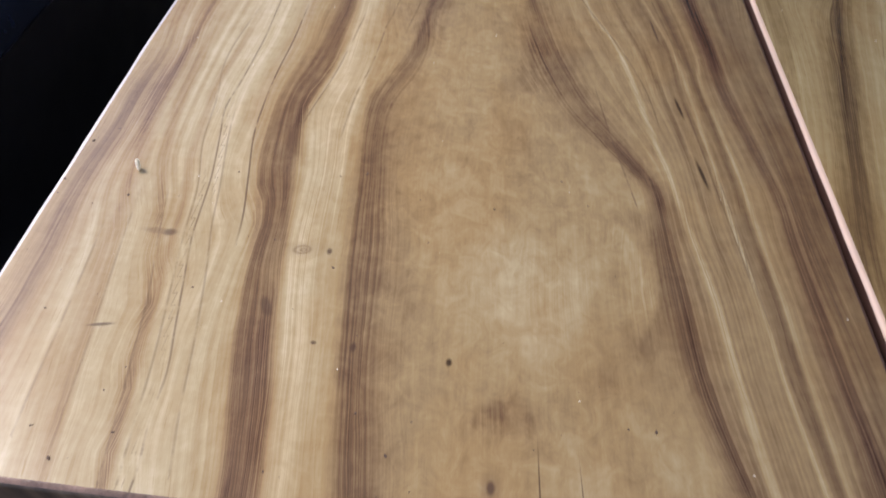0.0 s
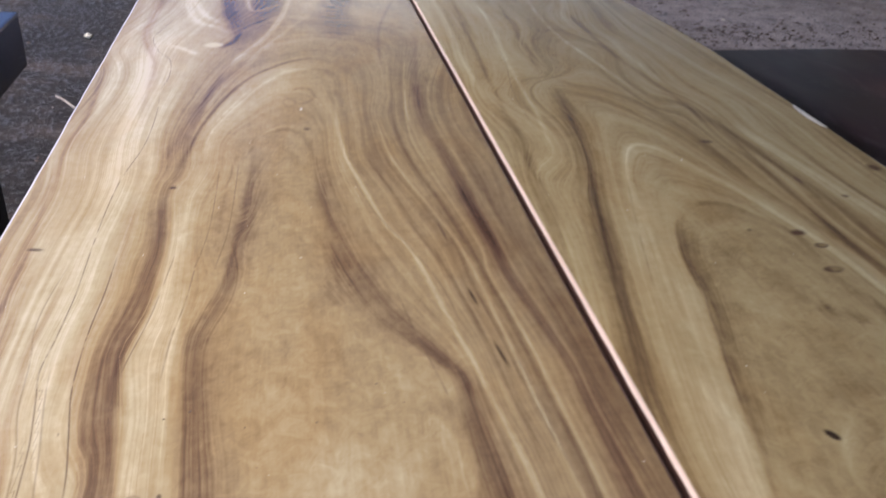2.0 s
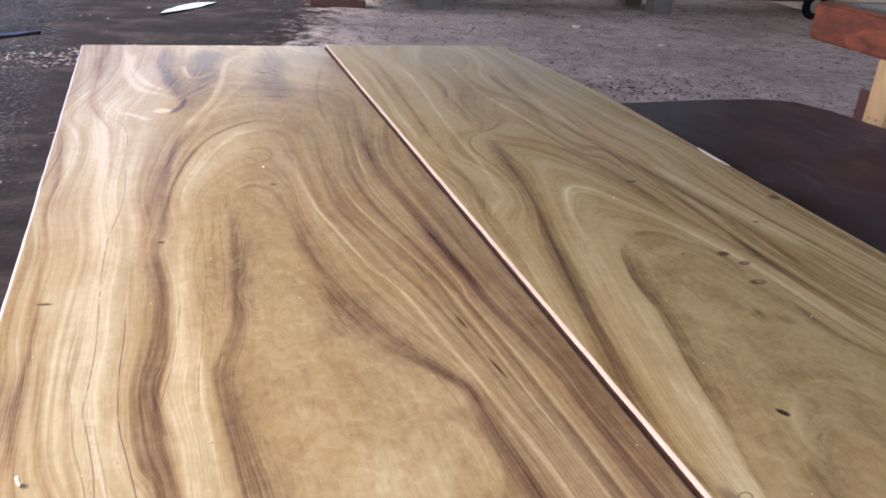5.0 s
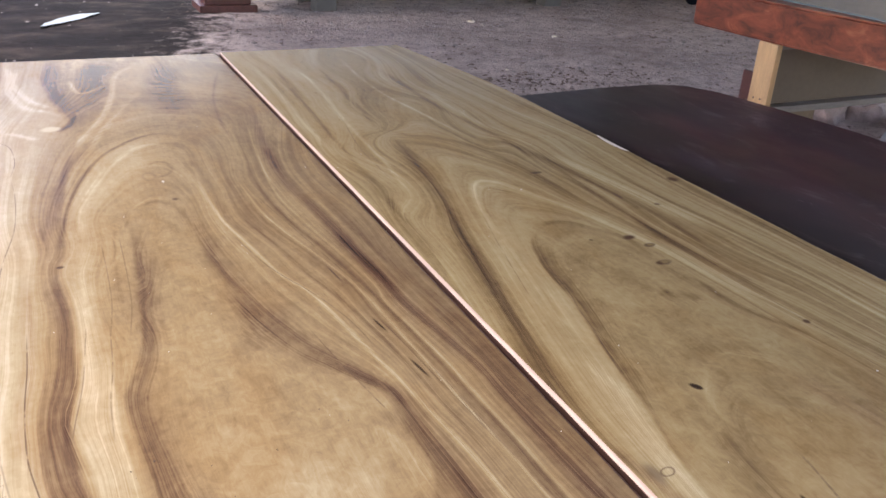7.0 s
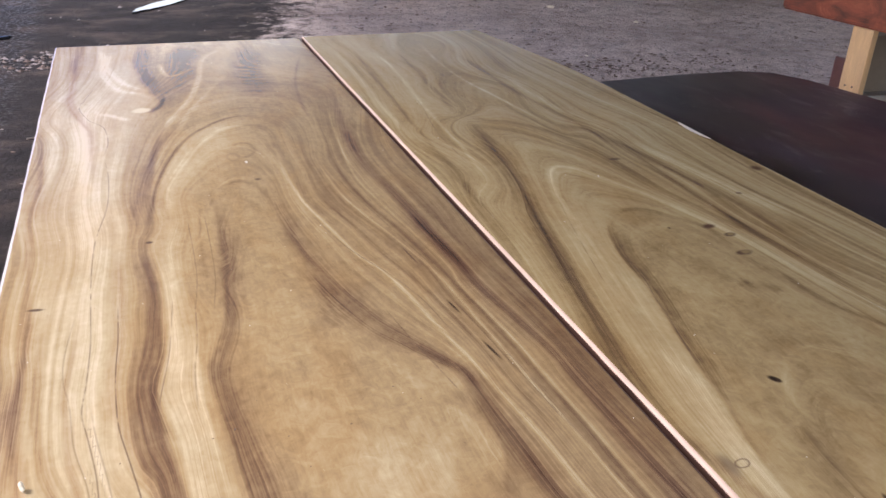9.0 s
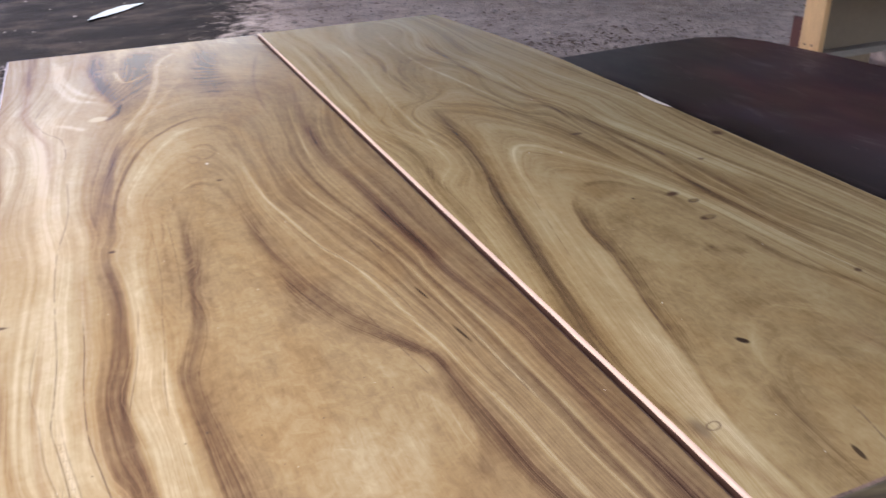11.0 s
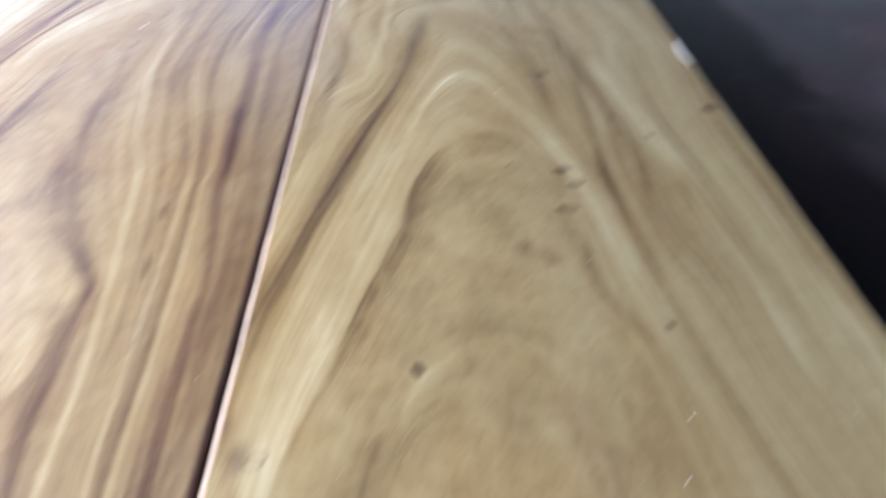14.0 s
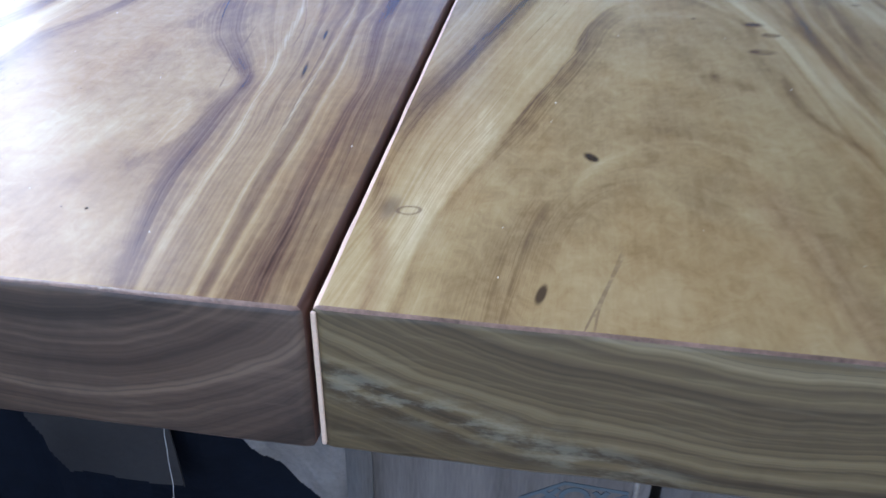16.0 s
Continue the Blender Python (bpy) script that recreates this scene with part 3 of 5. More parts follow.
LEFT.vein(-0.12, 0.3, 5, 5, None, [(-0.057, 2.331), (-0.129, 2.05), (-0.162, 1.814), (-0.174, 1.567)])  # far lines
LEFT.vein(0.3, 0, 13, 13, None, [(-0.654, 2.5), (-0.678, 2.209), (-0.644, 2.026), (-0.588, 1.962), (-0.547, 1.908)])  # far bright
LEFT.vein(0.2, 0, 18, 20, None, [(-0.777, 2.262), (-0.753, 1.898), (-0.719, 1.568), (-0.718, 1.285)])  # far bright edge
LEFT.vein(0.34, 0, 8, 8, None, [(-0.516, 2.299), (-0.494, 2.141), (-0.416, 2.223)])  # far cream
LEFT.vein(0.28, 0, 9, 9, None, [(-0.305, 2.469), (-0.375, 2.335), (-0.417, 2.061), (-0.461, 1.862), (-0.521, 1.686), (-0.562, 1.529)])  # far swirl
LEFT.vein(-0.34, 0.9, 8, 8, None, [(-0.52, 1.936), (-0.537, 1.83), (-0.571, 1.771)])  # far plum tail
LEFT.vein(0.2, 0, 5, 5, None, [(0.005, 2.394), (-0.04, 2.462), (-0.11, 2.509), (-0.154, 2.571)])  # far loop
LEFT.vein(-0.12, 0.1, 5, 5, None, [(-0.398, 1.439), (-0.379, 1.475), (-0.352, 1.464), (-0.347, 1.41), (-0.373, 1.378), (-0.398, 1.4)])  # eye
LEFT.vein(-0.1, 0.1, 5, 48, None, [(-0.527, 0.441), (-0.517, 0.329), (-0.512, 0.242), (-0.505, 0.161), (-0.496, 0.092), (-0.488, 0.027)])  # heart left fade
LEFT.vein(-0.11, 0, 26, 22, None, [(-0.033, 0.508), (-0.031, 0.409), (-0.031, 0.292), (-0.037, 0.194), (-0.044, 0.122)])  # flank near brown
LEFT.vein(-0.1, 0.1, 16, 18, None, [(-0.197, 0.28), (-0.194, 0.196), (-0.183, 0.131), (-0.175, 0.078)])  # heart right near
LEFT.vein(-0.1, 0.4, 16, 14, None, [(-0.59, 0.201), (-0.582, 0.149), (-0.571, 0.092), (-0.564, 0.041)])  # band near
LEFT.vein(-0.4, 1.0, 13, 34, None, [(-0.565, 2.583), (-0.577, 2.326), (-0.568, 2.103), (-0.54, 1.985), (-0.521, 1.831)])  # far plum
LEFT.vein(-0.38, 1.0, 40, 42, None, [(-0.423, 2.531), (-0.449, 2.318), (-0.468, 2.124), (-0.48, 1.928)])  # far plum wide
LEFT.vein(-0.24, 0.8, 11, 12, None, [(-0.752, 2.605), (-0.76, 2.349), (-0.762, 2.058), (-0.759, 1.876), (-0.736, 1.758), (-0.706, 1.638), (-0.702, 1.429), (-0.688, 1.252)])  # far sap shade
LEFT.vein(0.3, 0, 12, 12, None, [(-0.687, 2.51), (-0.669, 2.27), (-0.621, 2.084), (-0.558, 1.975)])  # far lobe
LEFT.vein(0.26, 0, 10, 10, None, [(-0.692, 1.792), (-0.655, 1.766), (-0.616, 1.72)])  # far lobe low
LEFT.vein(0.16, 0, 16, 14, None, [(-0.807, 2.524), (-0.793, 2.082), (-0.788, 1.746), (-0.788, 1.443), (-0.785, 1.237)])  # far sap edge
LEFT.vein(-0.18, 0.4, 9, 9, None, [(-0.526, 1.707), (-0.561, 1.507), (-0.582, 1.319), (-0.601, 1.131)])  # arch shade low
LEFT.hair(0.75, [(-0.654, 0.767), (-0.655, 0.658), (-0.659, 0.575), (-0.659, 0.501), (-0.656, 0.446), (-0.645, 0.378), (-0.635, 0.316), (-0.631, 0.267)])
LEFT.hair(0.6, [(-0.676, 1.46), (-0.667, 1.329), (-0.669, 1.168), (-0.689, 1.008), (-0.694, 0.871), (-0.693, 0.735), (-0.692, 0.651), (-0.696, 0.554), (-0.7, 0.492), (-0.692, 0.439), (-0.682, 0.37), (-0.678, 0.317), (-0.675, 0.276), (-0.665, 0.216), (-0.656, 0.163), (-0.648, 0.115), (-0.647, 0.07), (-0.642, 0.03), (-0.641, 0.002)])
LEFT.hair(0.7, [(-0.699, 2.062), (-0.727, 1.926), (-0.737, 1.849), (-0.712, 1.743), (-0.678, 1.676), (-0.667, 1.562), (-0.676, 1.46)])
LEFT.hair(0.35, [(-0.714, 0.751), (-0.725, 0.641), (-0.725, 0.573), (-0.715, 0.512), (-0.707, 0.425), (-0.691, 0.35), (-0.683, 0.274), (-0.673, 0.201), (-0.663, 0.125), (-0.657, 0.058), (-0.652, 0.01)])
LEFT.hair(0.35, [(-0.69, 0.506), (-0.683, 0.441), (-0.669, 0.354), (-0.661, 0.295), (-0.649, 0.234), (-0.636, 0.153), (-0.627, 0.084), (-0.617, 0.024)])
LEFT.hair(0.35, [(-0.719, 0.345), (-0.706, 0.27), (-0.691, 0.198), (-0.682, 0.134), (-0.673, 0.067), (-0.666, 0.008)])
LEFT.hair(0.3, [(-0.746, 0.339), (-0.737, 0.257), (-0.729, 0.192), (-0.721, 0.128), (-0.715, 0.071), (-0.709, 0.016)])
LEFT.hair(0.3, [(-0.764, 0.292), (-0.759, 0.237), (-0.754, 0.174), (-0.75, 0.123), (-0.747, 0.078), (-0.744, 0.041)])
LEFT.hair(0.45, [(-0.54, 0.747), (-0.547, 0.627), (-0.557, 0.547), (-0.561, 0.455)])
LEFT.hair(0.5, [(-0.573, 0.755), (-0.587, 0.605), (-0.602, 0.514), (-0.609, 0.467)])
LEFT.hair(0.5, [(-0.261, 0.639), (-0.247, 0.531), (-0.234, 0.45), (-0.222, 0.377)])
LEFT.hair(0.5, [(-0.297, 1.025), (-0.265, 0.865), (-0.222, 0.747), (-0.194, 0.643), (-0.182, 0.537)])
LEFT.hair(0.5, [(-0.209, 1.231), (-0.19, 1.097), (-0.168, 0.95), (-0.15, 0.822), (-0.13, 0.689)])
LEFT.hair(0.5, [(-0.148, 0.638), (-0.14, 0.553), (-0.133, 0.467), (-0.125, 0.374), (-0.118, 0.285)])
LEFT.hair(0.4, [(-0.127, 0.489), (-0.118, 0.375), (-0.114, 0.278), (-0.108, 0.202), (-0.101, 0.125)])
LEFT.hair(0.35, [(-0.056, 0.632), (-0.048, 0.473), (-0.042, 0.362), (-0.036, 0.254), (-0.031, 0.182)])
LEFT.hair(0.35, [(-0.527, 1.061), (-0.527, 0.933), (-0.53, 0.822), (-0.542, 0.707)])
LEFT.hair(0.4, [(-0.494, 1.083), (-0.496, 0.952), (-0.501, 0.816), (-0.515, 0.702)])

RIGHT.vein(-0.26, 0.1, 20.8, 15.6, 2.0, [(0.221, 1.515), (0.214, 1.396), (0.198, 1.255), (0.178, 1.119), (0.153, 1.003), (0.124, 0.884), (0.096, 0.765), (0.075, 0.662), (0.049, 0.524), (0.027, 0.425), (0.014, 0.336), (0.009, 0.278), (0.006, 0.208), (0.009, 0.167)])  # outer line
RIGHT.vein(-0.14, 0.1, 3, 3, None, [(0.218, 1.466), (0.214, 1.396), (0.198, 1.255), (0.178, 1.119), (0.153, 1.003), (0.124, 0.884), (0.096, 0.765), (0.075, 0.662), (0.049, 0.524), (0.027, 0.425), (0.018, 0.361)])  # outer core
RIGHT.vein(-0.2, 0.15, 11.7, 16.9, 2.0, [(0.457, 0.94), (0.45, 1.078), (0.431, 1.241), (0.402, 1.363), (0.365, 1.423), (0.323, 1.467), (0.276, 1.498), (0.244, 1.542), (0.221, 1.515)])  # outer top
RIGHT.vein(-0.21, 0.1, 4, 9, 1.0, [(0.278, 0.852), (0.238, 0.792), (0.212, 0.72), (0.195, 0.66), (0.186, 0.592), (0.17, 0.515), (0.148, 0.441), (0.126, 0.361), (0.124, 0.334)])  # inner line
RIGHT.vein(-0.17, 0, 3.9, 31.2, None, [(0.238, 0.792), (0.212, 0.72), (0.199, 0.658), (0.19, 0.59), (0.174, 0.513), (0.152, 0.439), (0.126, 0.347), (0.104, 0.266)])  # inner shade
RIGHT.vein(-0.16, 0.1, 3, 5, 1.0, [(0.124, 0.334), (0.11, 0.276), (0.085, 0.196), (0.068, 0.123), (0.064, 0.054)])  # inner tail
RIGHT.vein(-0.21, 0, 5.2, 10.4, 1.0, [(0.43, 0.656), (0.429, 0.747), (0.395, 0.812), (0.36, 0.859), (0.317, 0.869), (0.268, 0.843)])  # inner top
RIGHT.vein(0.22, 0, 7.8, 9.1, 1.45, [(0.501, 0.289), (0.489, 0.408), (0.479, 0.511), (0.471, 0.638), (0.457, 0.735), (0.435, 0.826), (0.409, 0.927), (0.374, 1.017), (0.337, 1.101), (0.3, 1.132), (0.264, 1.102), (0.227, 1.011), (0.193, 0.888), (0.168, 0.765)])  # arc pale
RIGHT.vein(-0.16, 0, 3, 3, 1.35, [(0.356, 0.996), (0.323, 1.052), (0.292, 1.081), (0.26, 1.047), (0.227, 0.965), (0.198, 0.848)])  # arc line
RIGHT.vein(0.09, 0, 23.4, 18.2, None, [(0.225, 0.982), (0.166, 0.72), (0.136, 0.551), (0.11, 0.428), (0.089, 0.325), (0.066, 0.216), (0.047, 0.124)])  # arc pale wide
RIGHT.vein(-0.18, 0, 10.4, 10.4, 2.45, [(0.065, 1.44), (0.057, 1.196), (0.043, 0.983), (0.035, 0.83), (0.025, 0.718)])  # seam shade
RIGHT.vein(0.2, 0, 7.8, 7.8, 2.7, [(0.068, 2.457), (0.058, 2.008), (0.038, 1.632), (0.033, 1.286)])  # seam strip
RIGHT.vein(-0.18, 0.2, 6.5, 6.5, 2.6, [(0.132, 2.377), (0.099, 1.897), (0.076, 1.547), (0.06, 1.281)])  # far dark one
RIGHT.vein(0.2, 0, 5.2, 6.5, 2.45, [(0.201, 2.37), (0.185, 1.991), (0.149, 1.614), (0.131, 1.298), (0.109, 1.083)])  # far pale two
RIGHT.vein(-0.17, 0.2, 10.4, 10.4, 2.35, [(0.28, 2.362), (0.251, 1.983), (0.228, 1.687), (0.218, 1.542)])  # far dark two
RIGHT.vein(0.23, 0, 5.2, 5.2, 2.25, [(0.396, 2.424), (0.368, 2.147), (0.365, 1.912), (0.39, 1.707), (0.414, 1.51), (0.439, 1.356)])  # far pale three
RIGHT.vein(-0.19, 0.3, 10.4, 10.4, 2.3, [(0.474, 2.417), (0.469, 2.135), (0.471, 1.792), (0.484, 1.56), (0.507, 1.362), (0.517, 1.164), (0.514, 1.0), (0.511, 0.883), (0.509, 0.761), (0.509, 0.637), (0.523, 0.542), (0.536, 0.47), (0.546, 0.418)])  # streak a
RIGHT.vein(-0.09, 0.2, 4, 4, None, [(0.513, 1.026), (0.511, 0.883), (0.509, 0.761), (0.506, 0.671)])  # streak a core
RIGHT.vein(-0.2, 0.2, 9.1, 7.8, 2.7, [(0.509, 1.454), (0.525, 1.296), (0.543, 1.135), (0.554, 0.997), (0.566, 0.883), (0.569, 0.777), (0.559, 0.659), (0.571, 0.56), (0.59, 0.471), (0.599, 0.358), (0.607, 0.262)])  # streak b
RIGHT.vein(-0.23, 0.1, 9.1, 13, 3.8, [(0.756, 1.264), (0.734, 1.008), (0.736, 0.901), (0.748, 0.764), (0.751, 0.607), (0.75, 0.471), (0.755, 0.364)])  # streak c
RIGHT.vein(-0.2, 0.1, 7.8, 7.8, 3.25, [(0.649, 1.373), (0.646, 1.17), (0.644, 1.0), (0.652, 0.853), (0.669, 0.725), (0.673, 0.583), (0.684, 0.435), (0.684, 0.303)])  # streak d
RIGHT.vein(0.29, 0, 20.8, 20.8, 3.0, [(0.573, 1.247), (0.582, 1.079), (0.606, 0.945), (0.622, 0.838), (0.631, 0.715)])  # pale right
RIGHT.vein(0.2, 0, 10.4, 10.4, 2.9, [(0.51, 1.948), (0.51, 1.598), (0.543, 1.429), (0.567, 1.265)])  # pale right far
RIGHT.vein(0.2, 0, 7.8, 7.8, 3.0, [(0.631, 0.715), (0.638, 0.575), (0.653, 0.469), (0.657, 0.355), (0.661, 0.258)])  # pale right near
RIGHT.vein(0.23, 0, 6.5, 6.5, 1.9, [(0.493, 0.727), (0.496, 0.593), (0.504, 0.491), (0.517, 0.425), (0.524, 0.323)])  # pale right two
RIGHT.vein(-0.26, 0.1, 7.8, 7.8, None, [(0.505, 0.83), (0.511, 0.678), (0.522, 0.574), (0.527, 0.453)])  # near line a
RIGHT.vein(-0.23, 0.1, 5.2, 6.5, None, [(0.439, 0.569), (0.442, 0.453), (0.47, 0.369), (0.489, 0.318)])  # near line b
RIGHT.vein(0.12, 0, 7.8, 15.6, None, [(0.399, 0.247), (0.373, 0.3), (0.339, 0.33), (0.294, 0.335), (0.247, 0.314), (0.207, 0.259), (0.182, 0.199)])  # heart ring
RIGHT.vein(-0.11, 0.1, 14, 14, None, [(0.161, 0.206), (0.148, 0.116), (0.143, 0.057), (0.141, 0.014)])  # near brown
RIGHT.vein(-0.07, 0, 26, 26, None, [(0.301, 0.363), (0.223, 0.231), (0.166, 0.123), (0.13, 0.038)])  # near brown two
RIGHT.vein(-0.1, 0.5, 24, 20, None, [(0.363, 0.274), (0.377, 0.211), (0.389, 0.156), (0.393, 0.115)])  # near blotch
RIGHT.vein(0.13, 0, 26, 22, None, [(0.097, 0.442), (0.083, 0.288), (0.068, 0.159), (0.06, 0.067), (0.061, 0.014)])  # near pale
RIGHT.vein(-0.18, 0.7, 7, 7, None, [(0.011, 0.237), (0.016, 0.17), (0.024, 0.122), (0.038, 0.071), (0.04, 0.04)])  # seam smudge
RIGHT.vein(-0.1, 0, 40, 40, None, [(0.304, 0.734), (0.311, 0.621), (0.331, 0.52)])  # heart dark
RIGHT.vein(-0.2, 0.1, 20.8, 15.6, None, [(0.341, 0.544), (0.366, 0.525), (0.401, 0.49)])  # heart blot
RIGHT.hair(0.6, [(0.205, 0.712), (0.201, 0.662), (0.192, 0.599), (0.172, 0.532), (0.159, 0.477), (0.14, 0.413), (0.122, 0.346)])
RIGHT.hair(0.5, [(0.23, 0.117), (0.219, 0.072), (0.2, 0.007)])
RIGHT.hair(0.45, [(0.206, 0.001), (0.211, 0.036), (0.222, 0.078), (0.231, 0.108)])
RIGHT.hair(0.35, [(0.219, 1.412), (0.199, 1.275), (0.168, 1.108), (0.14, 0.98), (0.112, 0.844), (0.089, 0.726), (0.066, 0.605), (0.045, 0.501)])
RIGHT.hair(0.35, [(0.475, 0.848), (0.479, 0.695), (0.483, 0.551), (0.501, 0.441), (0.509, 0.348)])
RIGHT.hair(0.35, [(0.543, 0.833), (0.54, 0.698), (0.53, 0.57), (0.55, 0.48)])
RIGHT.hair(0.3, [(0.418, 0.638), (0.43, 0.541), (0.447, 0.46), (0.47, 0.381), (0.479, 0.274)])
RIGHT.hair(0.4, [(0.508, 0.568), (0.516, 0.476), (0.515, 0.358), (0.528, 0.249)])
RIGHT.hair(0.4, [(0.174, 1.993), (0.153, 1.699), (0.113, 1.431), (0.104, 1.187)])
RIGHT.hair(0.35, [(0.208, 0.948), (0.176, 0.834), (0.143, 0.706), (0.116, 0.598)])

LEFT_BASE = {
    "tone_a": ([0, 0.85, 1.05, 1.3, 1.65, 1.85, 2.2, 2.5, 3.0, 3.5, 4.0], [0.60, 0.54, 0.56, 0.65, 0.68, 0.56, 0.58, 0.76, 0.80, 0.72, 0.65]),
    "tone_b": ([0, 0.85, 1.05, 1.3, 2.0, 3.0], [0.60, 0.55, 0.50, 0.53, 0.50, 0.48]),
    "busy_a": ([0, 0.8, 1.1, 1.5, 1.9, 2.5, 4.0], [0.05, 0.2, 0.45, 0.35, 0.6, 0.55, 0.7]),
    "busy_b": ([0, 0.8, 1.1, 3.0], [0.06, 0.22, 0.52, 0.62]),
    # far end toned down and tinted purple-grey to carry the cool sky reflection
    "far": 0.50, "sheen_far": 0.55, "far_from": -0.64, "far_calm": 0.45,
}
RIGHT_BASE = {
    "tone_a": ([0, 0.6, 1.0, 1.1, 1.6, 2.0, 2.4, 3.0], [0.60, 0.59, 0.59, 0.67, 0.66, 0.60, 0.61, 0.63]),
    "tone_b": ([0, 0.6, 1.0, 1.4, 2.0, 2.8, 3.2, 4.1], [0.60, 0.59, 0.59, 0.64, 0.60, 0.61, 0.66, 0.61]),
    "busy_a": ([0, 0.8, 1.1, 2.0, 3.0], [0.12, 0.2, 0.4, 0.7, 0.75]),
    "busy_b": ([0, 0.8, 1.2, 2.0, 4.0], [0.12, 0.25, 0.6, 0.8, 0.85]),
    "far": 0.58, "sheen_far": 0.0, "far_from": -1.0, "far_calm": -0.15,
}


def slab(name, left_edge, right_edge, top, materials, figure, base_tone, heart, radius):
    """A thick sawn slab. Edges are functions of y. materials: top, near and far end, left side, right side, arris, lower left side."""
    r = radius
    ny, nx = int(LENGTH / 0.005), int((right_edge(1.0) - left_edge(1.0)) / 0.0026)
    ys = np.linspace(r, LENGTH - r, ny + 1)
    s = np.linspace(0, 1, nx + 1)
    X = np.array([left_edge(y) + r + s * (right_edge(y) - left_edge(y) - 2 * r) for y in ys])
    Y = np.repeat(ys[:, None], nx + 1, axis=1)
    Y[0] += [0.0012 * noise.noise((x * 9, 0.3, top)) for x in X[0]]
    top_verts = np.stack([X.ravel(), Y.ravel(), np.full(X.size, top)], axis=1)
    idx = np.arange(X.size).reshape(ny + 1, nx + 1)
    faces = np.stack([idx[:-1, :-1], idx[:-1, 1:], idx[1:, 1:], idx[1:, :-1]], axis=-1).reshape(-1, 4).tolist()
    slot = [0] * len(faces)
    loop = [*idx[0, :-1], *idx[:-1, nx], *idx[ny, :0:-1], *idx[:0:-1, 0]]
    kind = [1] * nx + [3] * ny + [1] * nx + [2] * ny
    base = top_verts[loop][:, :2]
    tangent = np.roll(base, -1, axis=0) - np.roll(base, 1, axis=0)
    outward = np.stack([tangent[:, 1], -tangent[:, 0]], axis=1)
    outward /= np.linalg.norm(outward, axis=1)[:, None]
    profile = [(r * math.sin(a), -r * (1 - math.cos(a))) for a in (radians(22), radians(45), radians(68), radians(90))]
    profile += [(r, -THICK + r), (r * 0.6, -THICK + r * 0.3), (0.0, -THICK)]
    verts, prev, n = [top_verts], list(loop), len(loop)
    at = X.size
    for level, (o, dz) in enumerate(profile):
        wobble = np.array([0.0009 * noise.noise((p[0] * 14, p[1] * 14, dz * 9)) for p in base])[:, None]
        verts.append(np.hstack([base + outward * (o + wobble), np.full((n, 1), top + dz)]))
        cur = list(range(at, at + n))
        for q in range(n):
            w = (q + 1) % n
            faces.append((prev[q], cur[q], cur[w], prev[w]))
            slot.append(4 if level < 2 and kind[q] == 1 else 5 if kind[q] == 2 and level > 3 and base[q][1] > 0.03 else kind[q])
        prev, at = cur, at + n
    faces.append(tuple(reversed(prev)))
    slot.append(1)
    me = bpy.data.meshes.new(name)
    me.from_pydata(np.vstack(verts).tolist(), [], [tuple(int(v) for v in f) for f in faces])
    for m in materials:
        me.materials.append(m)
    me.polygons.foreach_set("material_index", slot)
    me.polygons.foreach_set("use_smooth", [True] * (len(slot) - 1) + [False])
    for what, values in lay_figure(figure, base_tone, heart, X, Y).items():
        flat = values.ravel()
        flat = np.concatenate([flat] + [flat[loop]] * len(profile)).astype(np.float32)
        me.attributes.new(what, "FLOAT", "POINT").data.foreach_set("value", flat)
    me.update()
    return new(name, me)


def wob(y, seed, amount=0.0025):
    return amount * noise.noise((y * 2.3, seed, 0.0)) + amount * 0.4 * noise.noise((y * 9, seed, 1.0))


left_slab = tagged(slab("wooden_slab", lambda y: -0.832 + wob(y, 1.0), lambda y: -0.0065, TOP - LEFT_DROP, (M_LEFT, M_LEFT_END, M_GLOSSY_EDGE, M_INNER, M_WORN, M_DARKSIDE), LEFT, LEFT_BASE,
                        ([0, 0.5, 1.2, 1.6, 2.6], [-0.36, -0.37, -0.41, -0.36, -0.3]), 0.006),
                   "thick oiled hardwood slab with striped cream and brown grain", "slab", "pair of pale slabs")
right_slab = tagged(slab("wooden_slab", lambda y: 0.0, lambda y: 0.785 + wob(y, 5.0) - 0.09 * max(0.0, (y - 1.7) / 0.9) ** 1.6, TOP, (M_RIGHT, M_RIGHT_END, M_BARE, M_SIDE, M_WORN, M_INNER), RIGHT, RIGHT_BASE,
                         ([0, 0.5, 0.9, 1.5, 2.6], [0.28, 0.31, 0.31, 0.25, 0.27]), 0.005),
                    "thick oiled hardwood slab with olive grain and a pale bare edge", "slab", "pair of pale slabs")

# ---- ground, and unseen shed parts added to shape the light ----
k = Nodes("packed_dirt", 0.9)
p = k.pos()
big, mid, fine = k.noise(p, 0.9, 4, 0.6), k.noise(p, 6.0, 6, 0.72), k.noise(p, 42.0, 5, 0.75)
dirt = k.ramp(k.math("ADD", k.math("MULTIPLY", mid, 0.55), k.math("MULTIPLY", fine, 0.45)), [(0.36, (0.26, 0.205, 0.18)), (0.5, (0.56, 0.46, 0.415)), (0.64, (0.74, 0.64, 0.585))])
dirt = k.mix(k.span(big, 0.45, 0.68, 0.0, 0.4), dirt, (0.22, 0.155, 0.13))
xyz = k.n("SeparateXYZ")
k.put(xyz.inputs[0], p)
